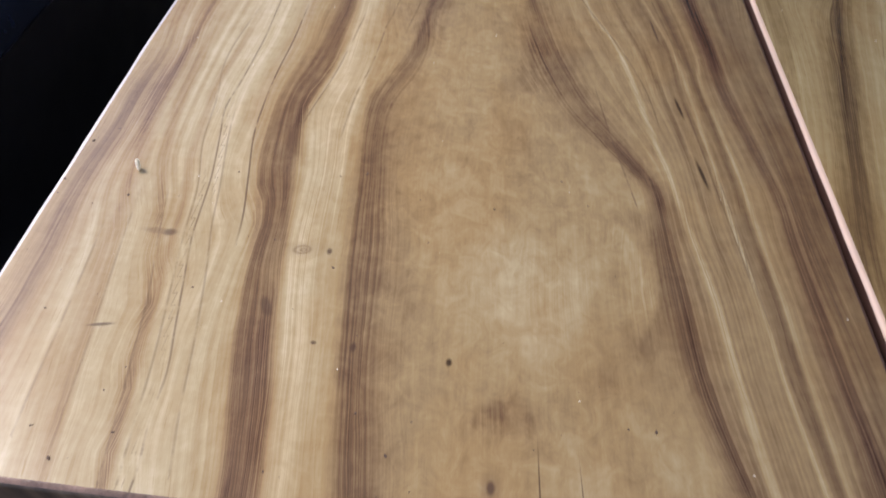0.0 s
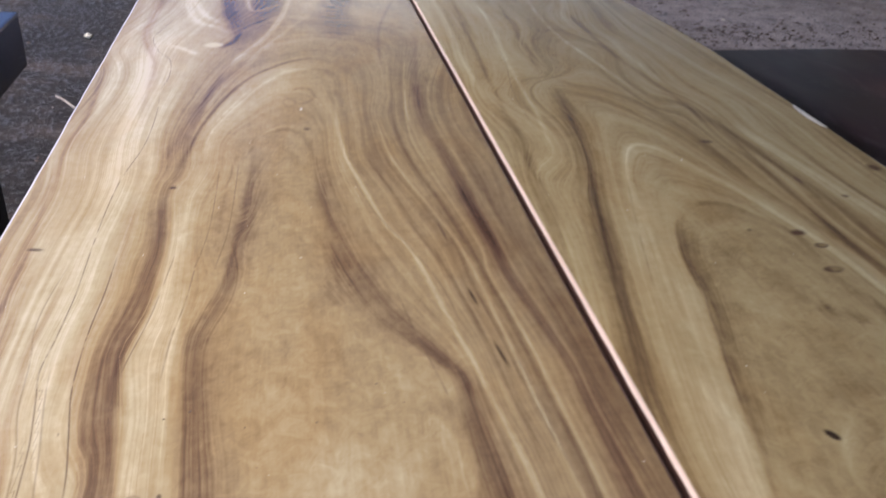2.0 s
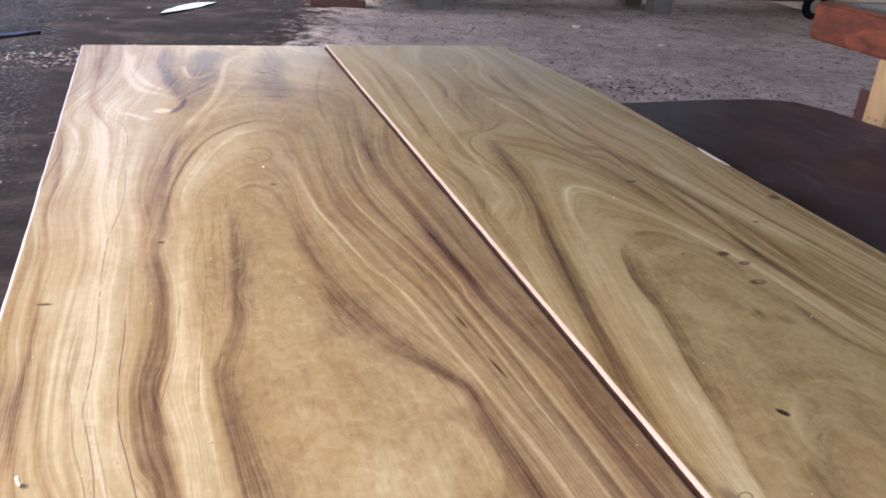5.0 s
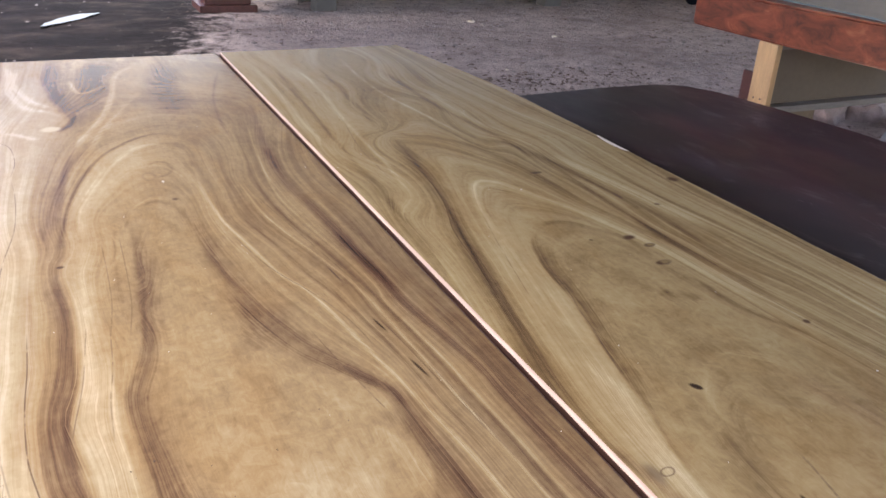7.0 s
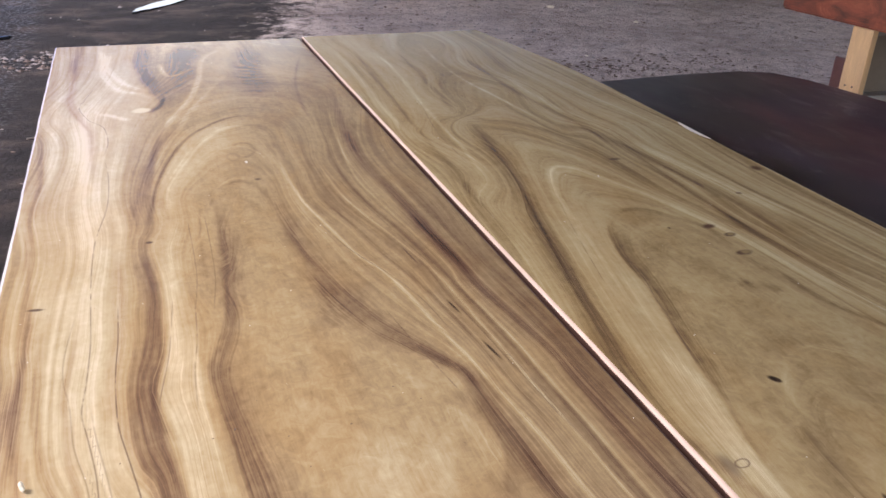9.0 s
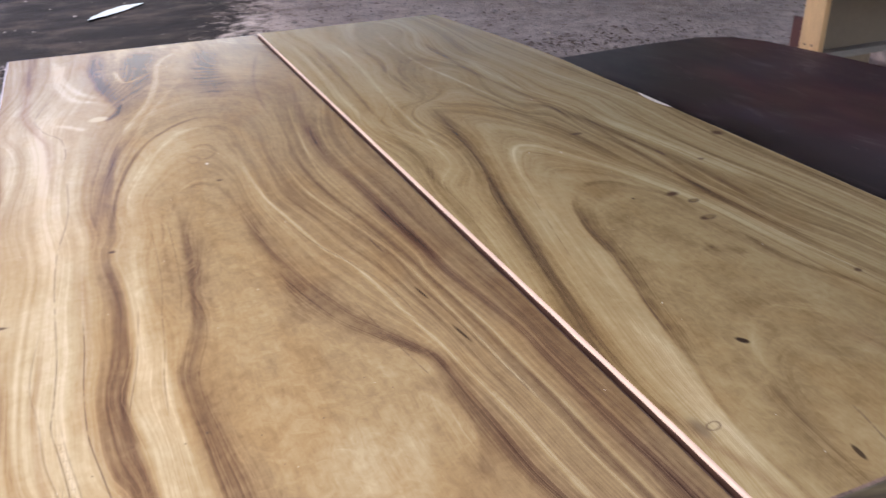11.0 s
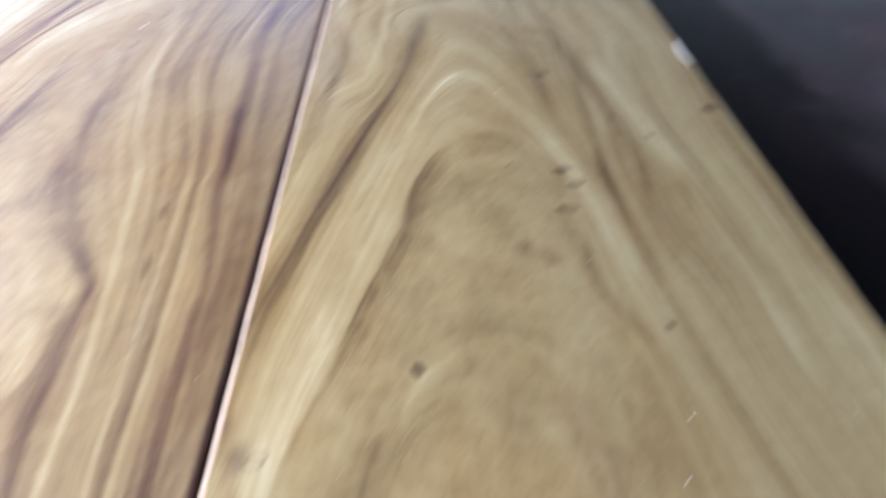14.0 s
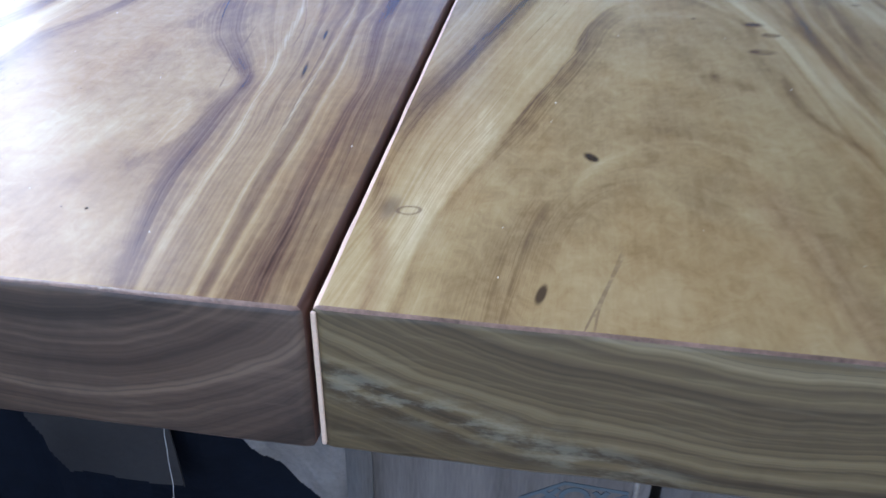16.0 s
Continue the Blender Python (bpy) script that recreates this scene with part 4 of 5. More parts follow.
edge = k.math("ADD", k.math("ADD", xyz.outputs["X"], k.math("ADD", k.math("MULTIPLY", k.math("MAXIMUM", k.math("SUBTRACT", 5.4, xyz.outputs["Y"]), 0.0), 0.1), k.math("MULTIPLY", k.math("MINIMUM", k.math("SUBTRACT", 5.4, xyz.outputs["Y"]), 0.0), 0.3))), k.math("MULTIPLY", k.math("SUBTRACT", mid, 0.5), 2.0))
# wet earth far off; in the gap left of the slabs it also paints shade
wet = k.span(edge, 0.65, 0.1)
damp_shade = k.ramp(k.noise(k.vec("MULTIPLY", p, (1.1, 2.0, 1.0)), 1.6, 6, 0.7), [(0.38, (0.004, 0.004, 0.005)), (0.50, (0.013, 0.011, 0.011)), (0.64, (0.062, 0.045, 0.038))])
dirt = k.mix(k.math("MULTIPLY", wet, 0.97), dirt, damp_shade)
k.b.inputs["Specular IOR Level"].default_value = 0.2
k.bump(k.math("ADD", k.math("MULTIPLY", mid, 1.4), fine), 0.7, 0.025)
slick = k.math("MULTIPLY", k.span(xyz.outputs["X"], -0.9, -1.5), k.span(fine, 0.48, 0.58))
M_DIRT = k.done(dirt, k.span(k.math("MULTIPLY", wet, slick), 0.2, 0.8, 0.92, 0.28))

axis_x = np.concatenate([[-400, -120, -40, -15], np.arange(-7, 9.01, 0.07), [15, 40, 120, 400]])
axis_y = np.concatenate([[-400, -120, -40, -12], np.arange(-4, 11.01, 0.07), [15, 40, 120, 400]])
gv = []
for yv in axis_y:
    for xv in axis_x:
        near = -7 < xv < 9 and -4 < yv < 11
        gv.append((xv, yv, 0.02 * noise.noise((xv * 0.8, yv * 0.8, 0)) + 0.012 * noise.noise((xv * 3.1, yv * 3.1, 2)) + 0.007 * noise.noise((xv * 8, yv * 8, 4)) - 0.01 if near else -0.01))
gw = len(axis_x)
gf = [(j * gw + i, j * gw + i + 1, (j + 1) * gw + i + 1, (j + 1) * gw + i) for j in range(len(axis_y) - 1) for i in range(gw - 1)]
me = bpy.data.meshes.new("ground")
me.from_pydata([tuple(float(c) for c in v) for v in gv], [], gf)
me.materials.append(M_DIRT)
for poly in me.polygons:
    poly.use_smooth = True
tagged(new("ground", me), "packed grey-brown earth floor, wet and dark in places", "ground", kind="structure")

# roof and walls stay out of view: added to block sky and steer reflections
M_ROOF = plain("unseen_roof_sheet", (0.26, 0.25, 0.235), 0.6, 0.3, 1.5, (1, 1, 1), 0.1, 0.2)
M_WALL = plain("shed_wall", (0.44, 0.41, 0.38), 0.8, 0.25, 2.0)
bm = bmesh.new()
rows = []
for i in range(0, 181):
    x = -2.6 + i * 0.05
    z = ROOF + 0.05 * (x + 2.6) + 0.02 * math.sin(x * 40)
    rows.append([bm.verts.new((x, yv, z + o)) for yv, o in ((-5, 0), (8.8, 0), (8.8, 0.03), (-5, 0.03))])
for a, b in zip(rows, rows[1:]):
    for q in range(4):
        bm.faces.new((a[q], a[(q + 1) % 4], b[(q + 1) % 4], b[q]))
tagged(part("unseen_roof", bm, M_ROOF, None), "unseen corrugated metal roof added to shade the slabs", "roof", kind="structure")
# unseen walls, added so the dark and olive slabs mirror no bright opening
tagged(part("sky_block_far", boxed(1.2, 6.6, 8.8, 9.0, 0.5, 1.85, 0), M_WALL, None), "unseen plain grey wall added to block sky from the slabs' reflections", "wall", kind="structure")
# unseen board, added to limit and cool the sheen at the far ends
tagged(part("sky_block_upper", boxed(-0.6, 6.6, 8.8, 9.0, 2.1, 4.4, 0), plain("unseen_blue_grey_board", (0.34, 0.41, 0.50), 0.8, 0.2, 2.0), None), "unseen blue-grey board added to shape the sheen at the slabs' far ends", "trim", kind="structure")
tagged(part("sky_block_side", boxed(6.42, 6.6, 3.3, 8.79, -0.05, 4.6, 0), M_WALL, None), "unseen plain grey wall added to block sky from the slabs' reflections", "wall", kind="structure")
# unseen tall wall, added to cut glare and tint the left slab's reflection blue
tagged(part("sheen_wall", boxed(-11.4, -0.7, 16.0, 16.3, -0.05, 10.8, 0), plain("unseen_blue_wall", (0.26, 0.42, 0.72), 0.8, 0.1, 1.0), None), "unseen blue wall added to dim and cool the sheen on the slabs", "wall", kind="structure")

# ---- supports under the pale slabs ----
M_CARD = plain("cardboard", (0.118, 0.103, 0.097), 0.8, 0.40, 5.0, (8.0, 2, 0.7), 0.35)
M_TAPE = plain("tan_tape", (0.30, 0.25, 0.165), 0.38, 0.12, 5.0)
M_BLUEINK = plain("blue_ink", (0.062, 0.083, 0.10), 0.8, 0.2)
M_BLACK = plain("black_plastic", (0.0055, 0.0075, 0.013), 0.65, 0.4, 4.0, bump=0.3)
UNDER = TOP - THICK
for m, gloss in ((M_BLACK, 0.06), (M_CARD, 0.2)):
    m.node_tree.nodes["Principled BSDF"].inputs["Specular IOR Level"].default_value = gloss


# ---- dark slabs beside ----
k = Nodes("dark_lacquer", 0.3)
p = k.pos()
n1 = k.noise(k.vec("MULTIPLY", p, (3.6, 1.5, 1.0)), 1.0, 4, 0.5, 0.2)
n2 = k.noise(k.vec("MULTIPLY", p, (4.2, 1.9, 1.0)), 1.0, 5, 0.55, 0.3)
n3 = k.noise(k.vec("MULTIPLY", p, (60.0, 16.0, 1.0)), 1.0, 4, 0.7)
n4 = k.noise(p, 1.5, 3)
col = k.ramp(n1, [(0.30, (0.008, 0.005, 0.007)), (0.5, (0.026, 0.0105, 0.0145)), (0.72, (0.070, 0.018, 0.022))])
dust = k.math("MULTIPLY", k.span(n2, 0.32, 0.8, 0.02, 0.36), k.span(n4, 0.3, 0.65, 0.3, 1.0))
col = k.mix(dust, col, (0.17, 0.15, 0.17))
col = k.mix(k.math("MULTIPLY", k.span(n2, 0.5, 0.66), k.span(n3, 0.66, 0.74, 0.0, 0.6)), col, (0.40, 0.35, 0.36))
sx = k.n("SeparateXYZ")
k.put(sx.inputs[0], p)
wisp = k.noise(k.vec("MULTIPLY", p, (9.0, 3.5, 1.0)), 1.0, 7, 0.66, 0.7)
col = k.mix(k.math("MULTIPLY", k.span(n4, 0.35, 0.55, 0.35, 1.0), k.span(wisp, 0.54, 0.72, 0.0, 0.32)), col, (0.30, 0.26, 0.29))
# shade beside the pale slab, put into colour and gloss as a soft dark strip
side_shade = k.span(k.math("ADD", sx.outputs["X"], k.math("MULTIPLY", k.math("SUBTRACT", n2, 0.5), 0.35)), 1.50, 1.0)
col = k.mix(k.math("MULTIPLY", side_shade, 0.92), col, (0.006, 0.006, 0.007))
k.put(k.b.inputs["Specular IOR Level"], k.span(side_shade, 0.1, 0.7, 0.22, 0.03))
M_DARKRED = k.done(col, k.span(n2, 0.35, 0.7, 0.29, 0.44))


def prism(outline, z0, z1, bevel):
    bm = bmesh.new()
    low = [bm.verts.new((x, y, z0)) for x, y in outline]
    face = bm.faces.new(low)
    got = bmesh.ops.extrude_face_region(bm, geom=[face])
    for v in got["geom"]:
        if isinstance(v, bmesh.types.BMVert):
            v.co.z = z1
    bmesh.ops.recalc_face_normals(bm, faces=bm.faces)
    if bevel:
        bmesh.ops.bevel(bm, geom=[e for e in bm.edges], offset=bevel, segments=3, affect="EDGES")
    return bm


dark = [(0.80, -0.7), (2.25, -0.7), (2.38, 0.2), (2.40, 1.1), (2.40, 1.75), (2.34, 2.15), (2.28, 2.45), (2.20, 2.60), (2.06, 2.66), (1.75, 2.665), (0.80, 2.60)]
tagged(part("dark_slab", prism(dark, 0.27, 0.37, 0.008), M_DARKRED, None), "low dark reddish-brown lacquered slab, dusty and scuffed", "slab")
# black lacquer, with the blue of the reflected sky put into its base colour
M_LACQUER = plain("black_lacquer", (0.020, 0.030, 0.056), 0.18, 0.4, 3.0, bump=0.02)
black_table = empty("black_table", "thick glossy black lacquered slab on a matt black base", "table")
part("tabletop", boxed(-2.3, -1.115, -1.2, 2.075, 0.47, 0.62, 0.008), M_LACQUER, black_table)
M_NAVY = plain("dull_black_paint", (0.004, 0.007, 0.018), 0.7, 0.3, 4.0)
part("base", boxed(-2.2, -1.13, -1.1, 1.72, -0.01, 0.47, 0.006), M_NAVY, black_table, "matt black base")


# ---- boxes and plastic under the near end ----
def sheet(x0, x1, z0, z1, y_of, nx=40, nz=30, thick=0.004):
    """A hanging sheet with thickness, its depth given by y_of(x, z)."""
    bm = bmesh.new()
    sides = []
    for dy in (0.0, thick):
        sides.append([[bm.verts.new((x0 + (x1 - x0) * i / nx, y_of(x0 + (x1 - x0) * i / nx, z0 + (z1 - z0) * j / nz) + dy, z0 + (z1 - z0) * j / nz)) for i in range(nx + 1)] for j in range(nz + 1)])
    f, b = sides
    for j in range(nz):
        for i in range(nx):
            bm.faces.new((f[j][i], f[j][i + 1], f[j + 1][i + 1], f[j + 1][i]))
            bm.faces.new((b[j][i], b[j + 1][i], b[j + 1][i + 1], b[j][i + 1]))
    for j in range(nz):
        bm.faces.new((f[j][0], f[j + 1][0], b[j + 1][0], b[j][0]))
        bm.faces.new((f[j][nx], b[j][nx], b[j + 1][nx], f[j + 1][nx]))
    for i in range(nx):
        bm.faces.new((f[0][i], b[0][i], b[0][i + 1], f[0][i + 1]))
        bm.faces.new((f[nz][i], f[nz][i + 1], b[nz][i + 1], b[nz][i]))
    return bm


def tube(points, radius, sides=6):
    """A thin tube through points."""
    bm = bmesh.new()
    rings = []
    for i, q in enumerate(points):
        a, c = Vector(points[max(0, i - 1)]), Vector(points[min(len(points) - 1, i + 1)])
        t = (c - a).normalized()
        n = t.orthogonal().normalized()
        o = t.cross(n)
        rings.append([bm.verts.new(Vector(q) + radius * (n * math.cos(w) + o * math.sin(w))) for w in (2 * math.pi * s / sides for s in range(sides))])
    for a, c in zip(rings, rings[1:]):
        for q in range(sides):
            bm.faces.new((a[q], a[(q + 1) % sides], c[(q + 1) % sides], c[q]))
    bm.faces.new(list(reversed(rings[0]))), bm.faces.new(rings[-1])
    return bm


M_FOLD = plain("dark_card_fold", (0.085, 0.077, 0.075), 0.8, 0.45, 9.0, (6, 2, 0.6), 0.4)
M_CREASE = plain("scuffed_card_crease", (0.20, 0.18, 0.165), 0.8, 0.45, 30.0, bump=0.3)


def carton(x0, x1, y0, y1, z1, label, taped):
    box_ob = empty("cardboard_box", label, "box", "boxes under the slab")
    def dent(x, z):
        return y0 + 0.004 * noise.noise((x * 7, z * 6, x0)) + 0.0015 * noise.noise((x * 25, z * 9, x0))
    part("front_panel", sheet(x0, x1, 0.012, z1, dent), M_CARD, box_ob)
    part("body", boxed(x0 + 0.003, x1 - 0.003, y0 + 0.012, y1, 0.0, z1 - 0.002, 0.006), M_CARD, box_ob)
    part("corner_fold", sheet(x0 - 0.001, x0 + 0.024, 0.012, z1, lambda x, z: dent(x, z) - 0.006 - 0.004 * math.sin((x - x0) * 120), 8, 24), M_FOLD, box_ob, "bent dark corner fold")
    for cx, w in ((x0 + 0.006, 0.0035), (x0 + 0.017, 0.002), (x1 - 0.012, 0.0025)):
        part("crease", tube([(cx + 0.0015 * noise.noise((i * 0.3, cx * 40, 0)), dent(cx, 0.02 + (z1 - 0.024) * i / 24) - w * 0.25, 0.02 + (z1 - 0.024) * i / 24) for i in range(25)], w), M_CREASE, box_ob, "scuffed pale folded edge")
    if taped:
        def edge(x):
            return 0.006 * noise.noise((x * 30, 1.0, 0))
        bm = bmesh.new()
        n = 40
        rows = [[bm.verts.new((x0 + 0.004 + (x1 - x0 - 0.006) * i / n, dent(x0 + (x1 - x0) * i / n, 0.3) - o, z + edge(x0 + i * 0.01 + z))) for i in range(n + 1)] for z, o in ((0.262, 0.003), (0.264, 0.005), (0.318, 0.005), (0.32, 0.003))]
        for a, c in zip(rows, rows[1:]):
            for i in range(n):
                bm.faces.new((a[i], a[i + 1], c[i + 1], c[i]))
        part("tape", bm, M_TAPE, box_ob, "pale tan packing tape, torn at the edge")
    return box_ob, dent


near_box, dent_a = carton(0.004, 0.280, 0.055, 0.50, UNDER, "grey-brown cardboard box with tan tape under the slab", True)
wide_box, dent_b = carton(0.290, 0.80, 0.058, 0.50, UNDER, "grey-brown cardboard box with blue printed marks", False)


def stroke(points, width, dent):
    """A flat printed stroke that lies on a box's front."""
    bm = bmesh.new()
    pts = [Vector((x, 0, z)) for x, z in points]
    rows = []
    for i, q in enumerate(pts):
        t = (pts[min(i + 1, len(pts) - 1)] - pts[max(i - 1, 0)]).normalized()
        o = Vector((-t.z, 0, t.x)) * width / 2
        rows.append([bm.verts.new((w.x, dent(w.x, w.z) - d, w.z)) for w, d in ((q - o, 0.0008), (q + o, 0.0008), (q + o, -0.001), (q - o, -0.001))])
    for a, c in zip(rows, rows[1:]):
        for k4 in range(4):
            bm.faces.new((a[k4], c[k4], c[(k4 + 1) % 4], a[(k4 + 1) % 4]))
    bm.faces.new(rows[0]), bm.faces.new(list(reversed(rows[-1])))
    bmesh.ops.recalc_face_normals(bm, faces=bm.faces)
    return bm


def loop_points(cx, cz, rx, rz, a0=0, a1=360, n=18, turn=0):
    out = []
    for i in range(n + 1):
        a = radians(a0 + (a1 - a0) * i / n)
        x, z = rx * math.cos(a), rz * math.sin(a)
        out.append((cx + x * math.cos(radians(turn)) - z * math.sin(radians(turn)), cz + x * math.sin(radians(turn)) + z * math.cos(radians(turn))))
    return out


for pts, w in (([(0.165, 0.378), (0.212, 0.366), (0.262, 0.398)], 0.005), ([(0.165, 0.378), (0.205, 0.405), (0.262, 0.402)], 0.004), (loop_points(0.215, 0.388, 0.012, 0.010, turn=20), 0.005),
               ([(0.186, 0.378), (0.200, 0.396)], 0.005), ([(0.184, 0.392), (0.202, 0.380)], 0.005), ([(0.232, 0.384), (0.244, 0.400)], 0.005), ([(0.246, 0.386), (0.232, 0.398)], 0.005), ([(0.172, 0.371), (0.212, 0.357), (0.25, 0.383)], 0.007), ([(0.185, 0.362), (0.212, 0.349), (0.236, 0.366)], 0.006)):
    part("printed_mark", stroke(pts, w * 0.95, dent_a), M_BLUEINK, near_box, "blue printed mark")
for pts, w in ((loop_points(0.452, 0.40, 0.012, 0.012), 0.005), ([(0.452, 0.388), (0.448, 0.345), (0.462, 0.335)], 0.005), ([(0.47, 0.405), (0.485, 0.37), (0.51, 0.29)], 0.005),
               (loop_points(0.512, 0.315, 0.012, 0.014), 0.006), ([(0.48, 0.405), (0.515, 0.39), (0.535, 0.35), (0.53, 0.30), (0.51, 0.285)], 0.005),
               (loop_points(0.556, 0.375, 0.012, 0.014), 0.005), ([(0.53, 0.41), (0.575, 0.385), (0.60, 0.39)], 0.005)):
    part("printed_mark", stroke(pts, w * 0.95, dent_b), M_BLUEINK, wide_box, "blue printed mark")

# torn flap of card that leans out of the joint
flap = sheet(-0.155, 0.006, 0.30, UNDER, lambda x, z: 0.048 + 0.012 * noise.noise((x * 26, z * 18, 3.0)) + 0.008 * abs(noise.noise((x * 45 + z * 30, z * 12, 5.0))) + 0.10 * max(0.0, -x - 0.01) * (0.5 + 2 * (UNDER - z)), 90, 100, 0.002)
bmesh.ops.delete(flap, geom=[v for v in flap.verts if v.co.x < -0.155 + 0.8 * (UNDER - v.co.z) + 2.2 * (UNDER - v.co.z) ** 2 + 0.008 * noise.noise((v.co.z * 40, 1, 1))], context="VERTS")
M_FLAP = plain("torn_card", (0.13, 0.117, 0.112), 0.75, 0.35, 24.0)
tagged(part("cardboard_flap", flap, M_FLAP, None), "torn crumpled grey cardboard flap beside the boxes", "cardboard")

drape = sheet(-0.82, -0.03, 0.012, UNDER, lambda x, z: 0.11 + 0.022 * noise.noise((x * 5, z * 3, 7.0)) + 0.012 * abs(noise.noise((x * 14, z * 4, 2.0))), 60, 34, 0.004)
drape_ob = tagged(part("plastic_sheet", drape, M_BLACK, None), "black wrinkled plastic sheet hanging under the slab", "sheet")
M_GREYPL = plain("grey_plastic_patch", (0.016, 0.015, 0.017), 0.6, 0.3)
patch = sheet(-0.38, -0.19, 0.275, UNDER - 0.004, lambda x, z: 0.085 + 0.006 * noise.noise((x * 9, z * 9, 1)) + 0.01 * (UNDER - z), 70, 70, 0.002)
bmesh.ops.delete(patch, geom=[v for v in patch.verts if v.co.x < -0.38 + 0.32 * (UNDER - v.co.z) + 0.006 * noise.noise((v.co.z * 30, 4, 1)) or v.co.z < 0.295 - 0.05 * (v.co.x + 0.3) + 0.012 * noise.noise((v.co.x * 20, 2, 2))], context="VERTS")
part("grey_patch", patch, M_GREYPL, drape_ob, "dull grey torn patch")
M_STRING = plain("white_string", (0.32, 0.32, 0.32), 0.8, 0.1)
part("string", tube([(-0.182 - 0.03 * i / 20 + 0.004 * noise.noise((i * 0.5, 2.0, 0)), 0.078 + 0.004 * noise.noise((i * 0.4, 5.0, 0)), UNDER - 0.004 - 0.36 * i / 20) for i in range(21)], 0.0005), M_STRING, drape_ob, "thin loose white string")
M_BLOCK = plain("rough_block", (0.20, 0.145, 0.10), 0.85, 0.3, 9.0, (1, 0.3, 1), 0.4)


def bearer(x0, x1, y0, y1, z0, z1, label):
    return tagged(part("timber_bearer", boxed(x0, x1, y0, y1, z0, z1, 0.006), M_BLOCK, None), label, "timber block", "bearers under slabs")


bearer(-0.70, -0.56, 0.2, 0.5, -0.01, UNDER - LEFT_DROP, "rough sawn timber block under the slab")
bearer(-0.26, -0.12, 0.2, 0.5, -0.01, UNDER - LEFT_DROP, "rough sawn timber block under the slab")
bearer(-0.72, -0.05, 2.0, 2.16, -0.01, UNDER - LEFT_DROP, "rough sawn timber block under the slab")
bearer(0.05, 0.66, 2.0, 2.16, -0.01, UNDER, "rough sawn timber block under the slab")
bearer(0.95, 2.2, -0.2, -0.04, -0.01, 0.27, "rough sawn timber block under the dark slab")
bearer(0.95, 2.1, 2.1, 2.26, -0.01, 0.27, "rough sawn timber block under the dark slab")

# hidden block, added so no light passes beneath the striped slab
tagged(part("black_crate", boxed(-0.79, -0.12, 0.75, 1.9, -0.01, UNDER - LEFT_DROP, 0.006), M_BLACK, None), "hidden matt black block added under the striped slab to stop light", "crate")

# ---- small things on the slabs ----
M_CHIPW = plain("fresh_wood_chip", (0.74, 0.66, 0.52), 0.7, 0.15, 40.0)


def shard(size, seed):
    """A splintered wood chip."""
    bm = bmesh.new()
    got = bmesh.ops.create_icosphere(bm, subdivisions=2, radius=1.0)["verts"]
    for v in got:
        n = noise.noise((v.co.x * 1.3 + seed, v.co.y * 1.3, v.co.z * 1.3))
        v.co = Vector((v.co.x * size[0] * (1 + 0.5 * n), v.co.y * size[1] * (1 + 0.5 * n), (v.co.z * 0.5 + 0.42) * size[2] * (1 + 0.3 * n)))
        v.co.z = max(0.0, v.co.z)
    return bm


def put_chip(x, y, size, turn, seed, top, label):
    ob = part("wood_chip", shard(size, seed), M_CHIPW, None)
    ob.matrix_world = pose(x, y, top - 0.0003, 0, 0, turn)
    return tagged(ob, label, "wood chip", "chips on the slabs")


put_chip(-0.758, 0.366, (0.0025, 0.005, 0.014), 30, 1.0, TOP - LEFT_DROP, "pale upstanding wood chip on the striped slab")
for x, y, q in ((-0.376, 1.343, 2.0),):
    put_chip(x, y, (0.004, 0.003, 0.003), 40 * q, q, TOP - LEFT_DROP, "tiny pale wood chip on the striped slab")
for x, y, q in ((0.498, 0.216, 5.0), (0.36, 1.05, 6.0), (0.47, 0.13, 7.0)):
    put_chip(x, y, (0.0022, 0.0015, 0.002), 37 * q, q, TOP, "tiny pale wood chip on the olive slab")
M_CRUMB = plain("dark_crumbs", (0.10, 0.06, 0.04), 0.8, 0.4, 60.0)


def scatter(name, count, place, size, materials, label, category, seed):
    """Many small loose bits as one mesh."""
    rnd = random.Random(seed)
    verts, faces, slots = [], [], []
    shape = [(1, 0, 0), (-0.2, 0.9, 0.1), (-0.9, -0.2, 0), (0.1, -0.8, 0.05), (0.1, 0.1, 0.8), (0.0, 0.0, -0.5)]
    tri = [(0, 1, 4), (1, 2, 4), (2, 3, 4), (3, 0, 4), (1, 0, 5), (2, 1, 5), (3, 2, 5), (0, 3, 5)]
    for _ in range(count):
        x, y, z = place(rnd)
        a, r = rnd.uniform(0, 6.3), size(rnd)
        flat, long = rnd.uniform(0.35, 0.9), rnd.uniform(0.6, 1.8)
        base = len(verts)
        for vx, vy, vz in shape:
            px, py = vx * r * long, vy * r
            verts.append((x + px * math.cos(a) - py * math.sin(a), y + px * math.sin(a) + py * math.cos(a), z + vz * r * flat))
        faces += [tuple(base + i for i in t) for t in tri]
        slots += [rnd.randrange(len(materials))] * len(tri)
    me = bpy.data.meshes.new(name)
    me.from_pydata(verts, [], faces)
    for m in materials:
        me.materials.append(m)
    me.polygons.foreach_set("material_index", slots)
    return tagged(new(name, me), label, category, kind="stuff")


scatter("crumbs", 80, lambda q: (-0.83 + 0.62 * q.random() ** 1.3, 0.02 + 0.45 * q.random() ** 1.6, TOP - LEFT_DROP + 0.0004), lambda q: 0.0005 + 0.0013 * q.random() ** 2, [M_CRUMB], "dark crumbs of sawdust on the striped slab", "sawdust", 3)
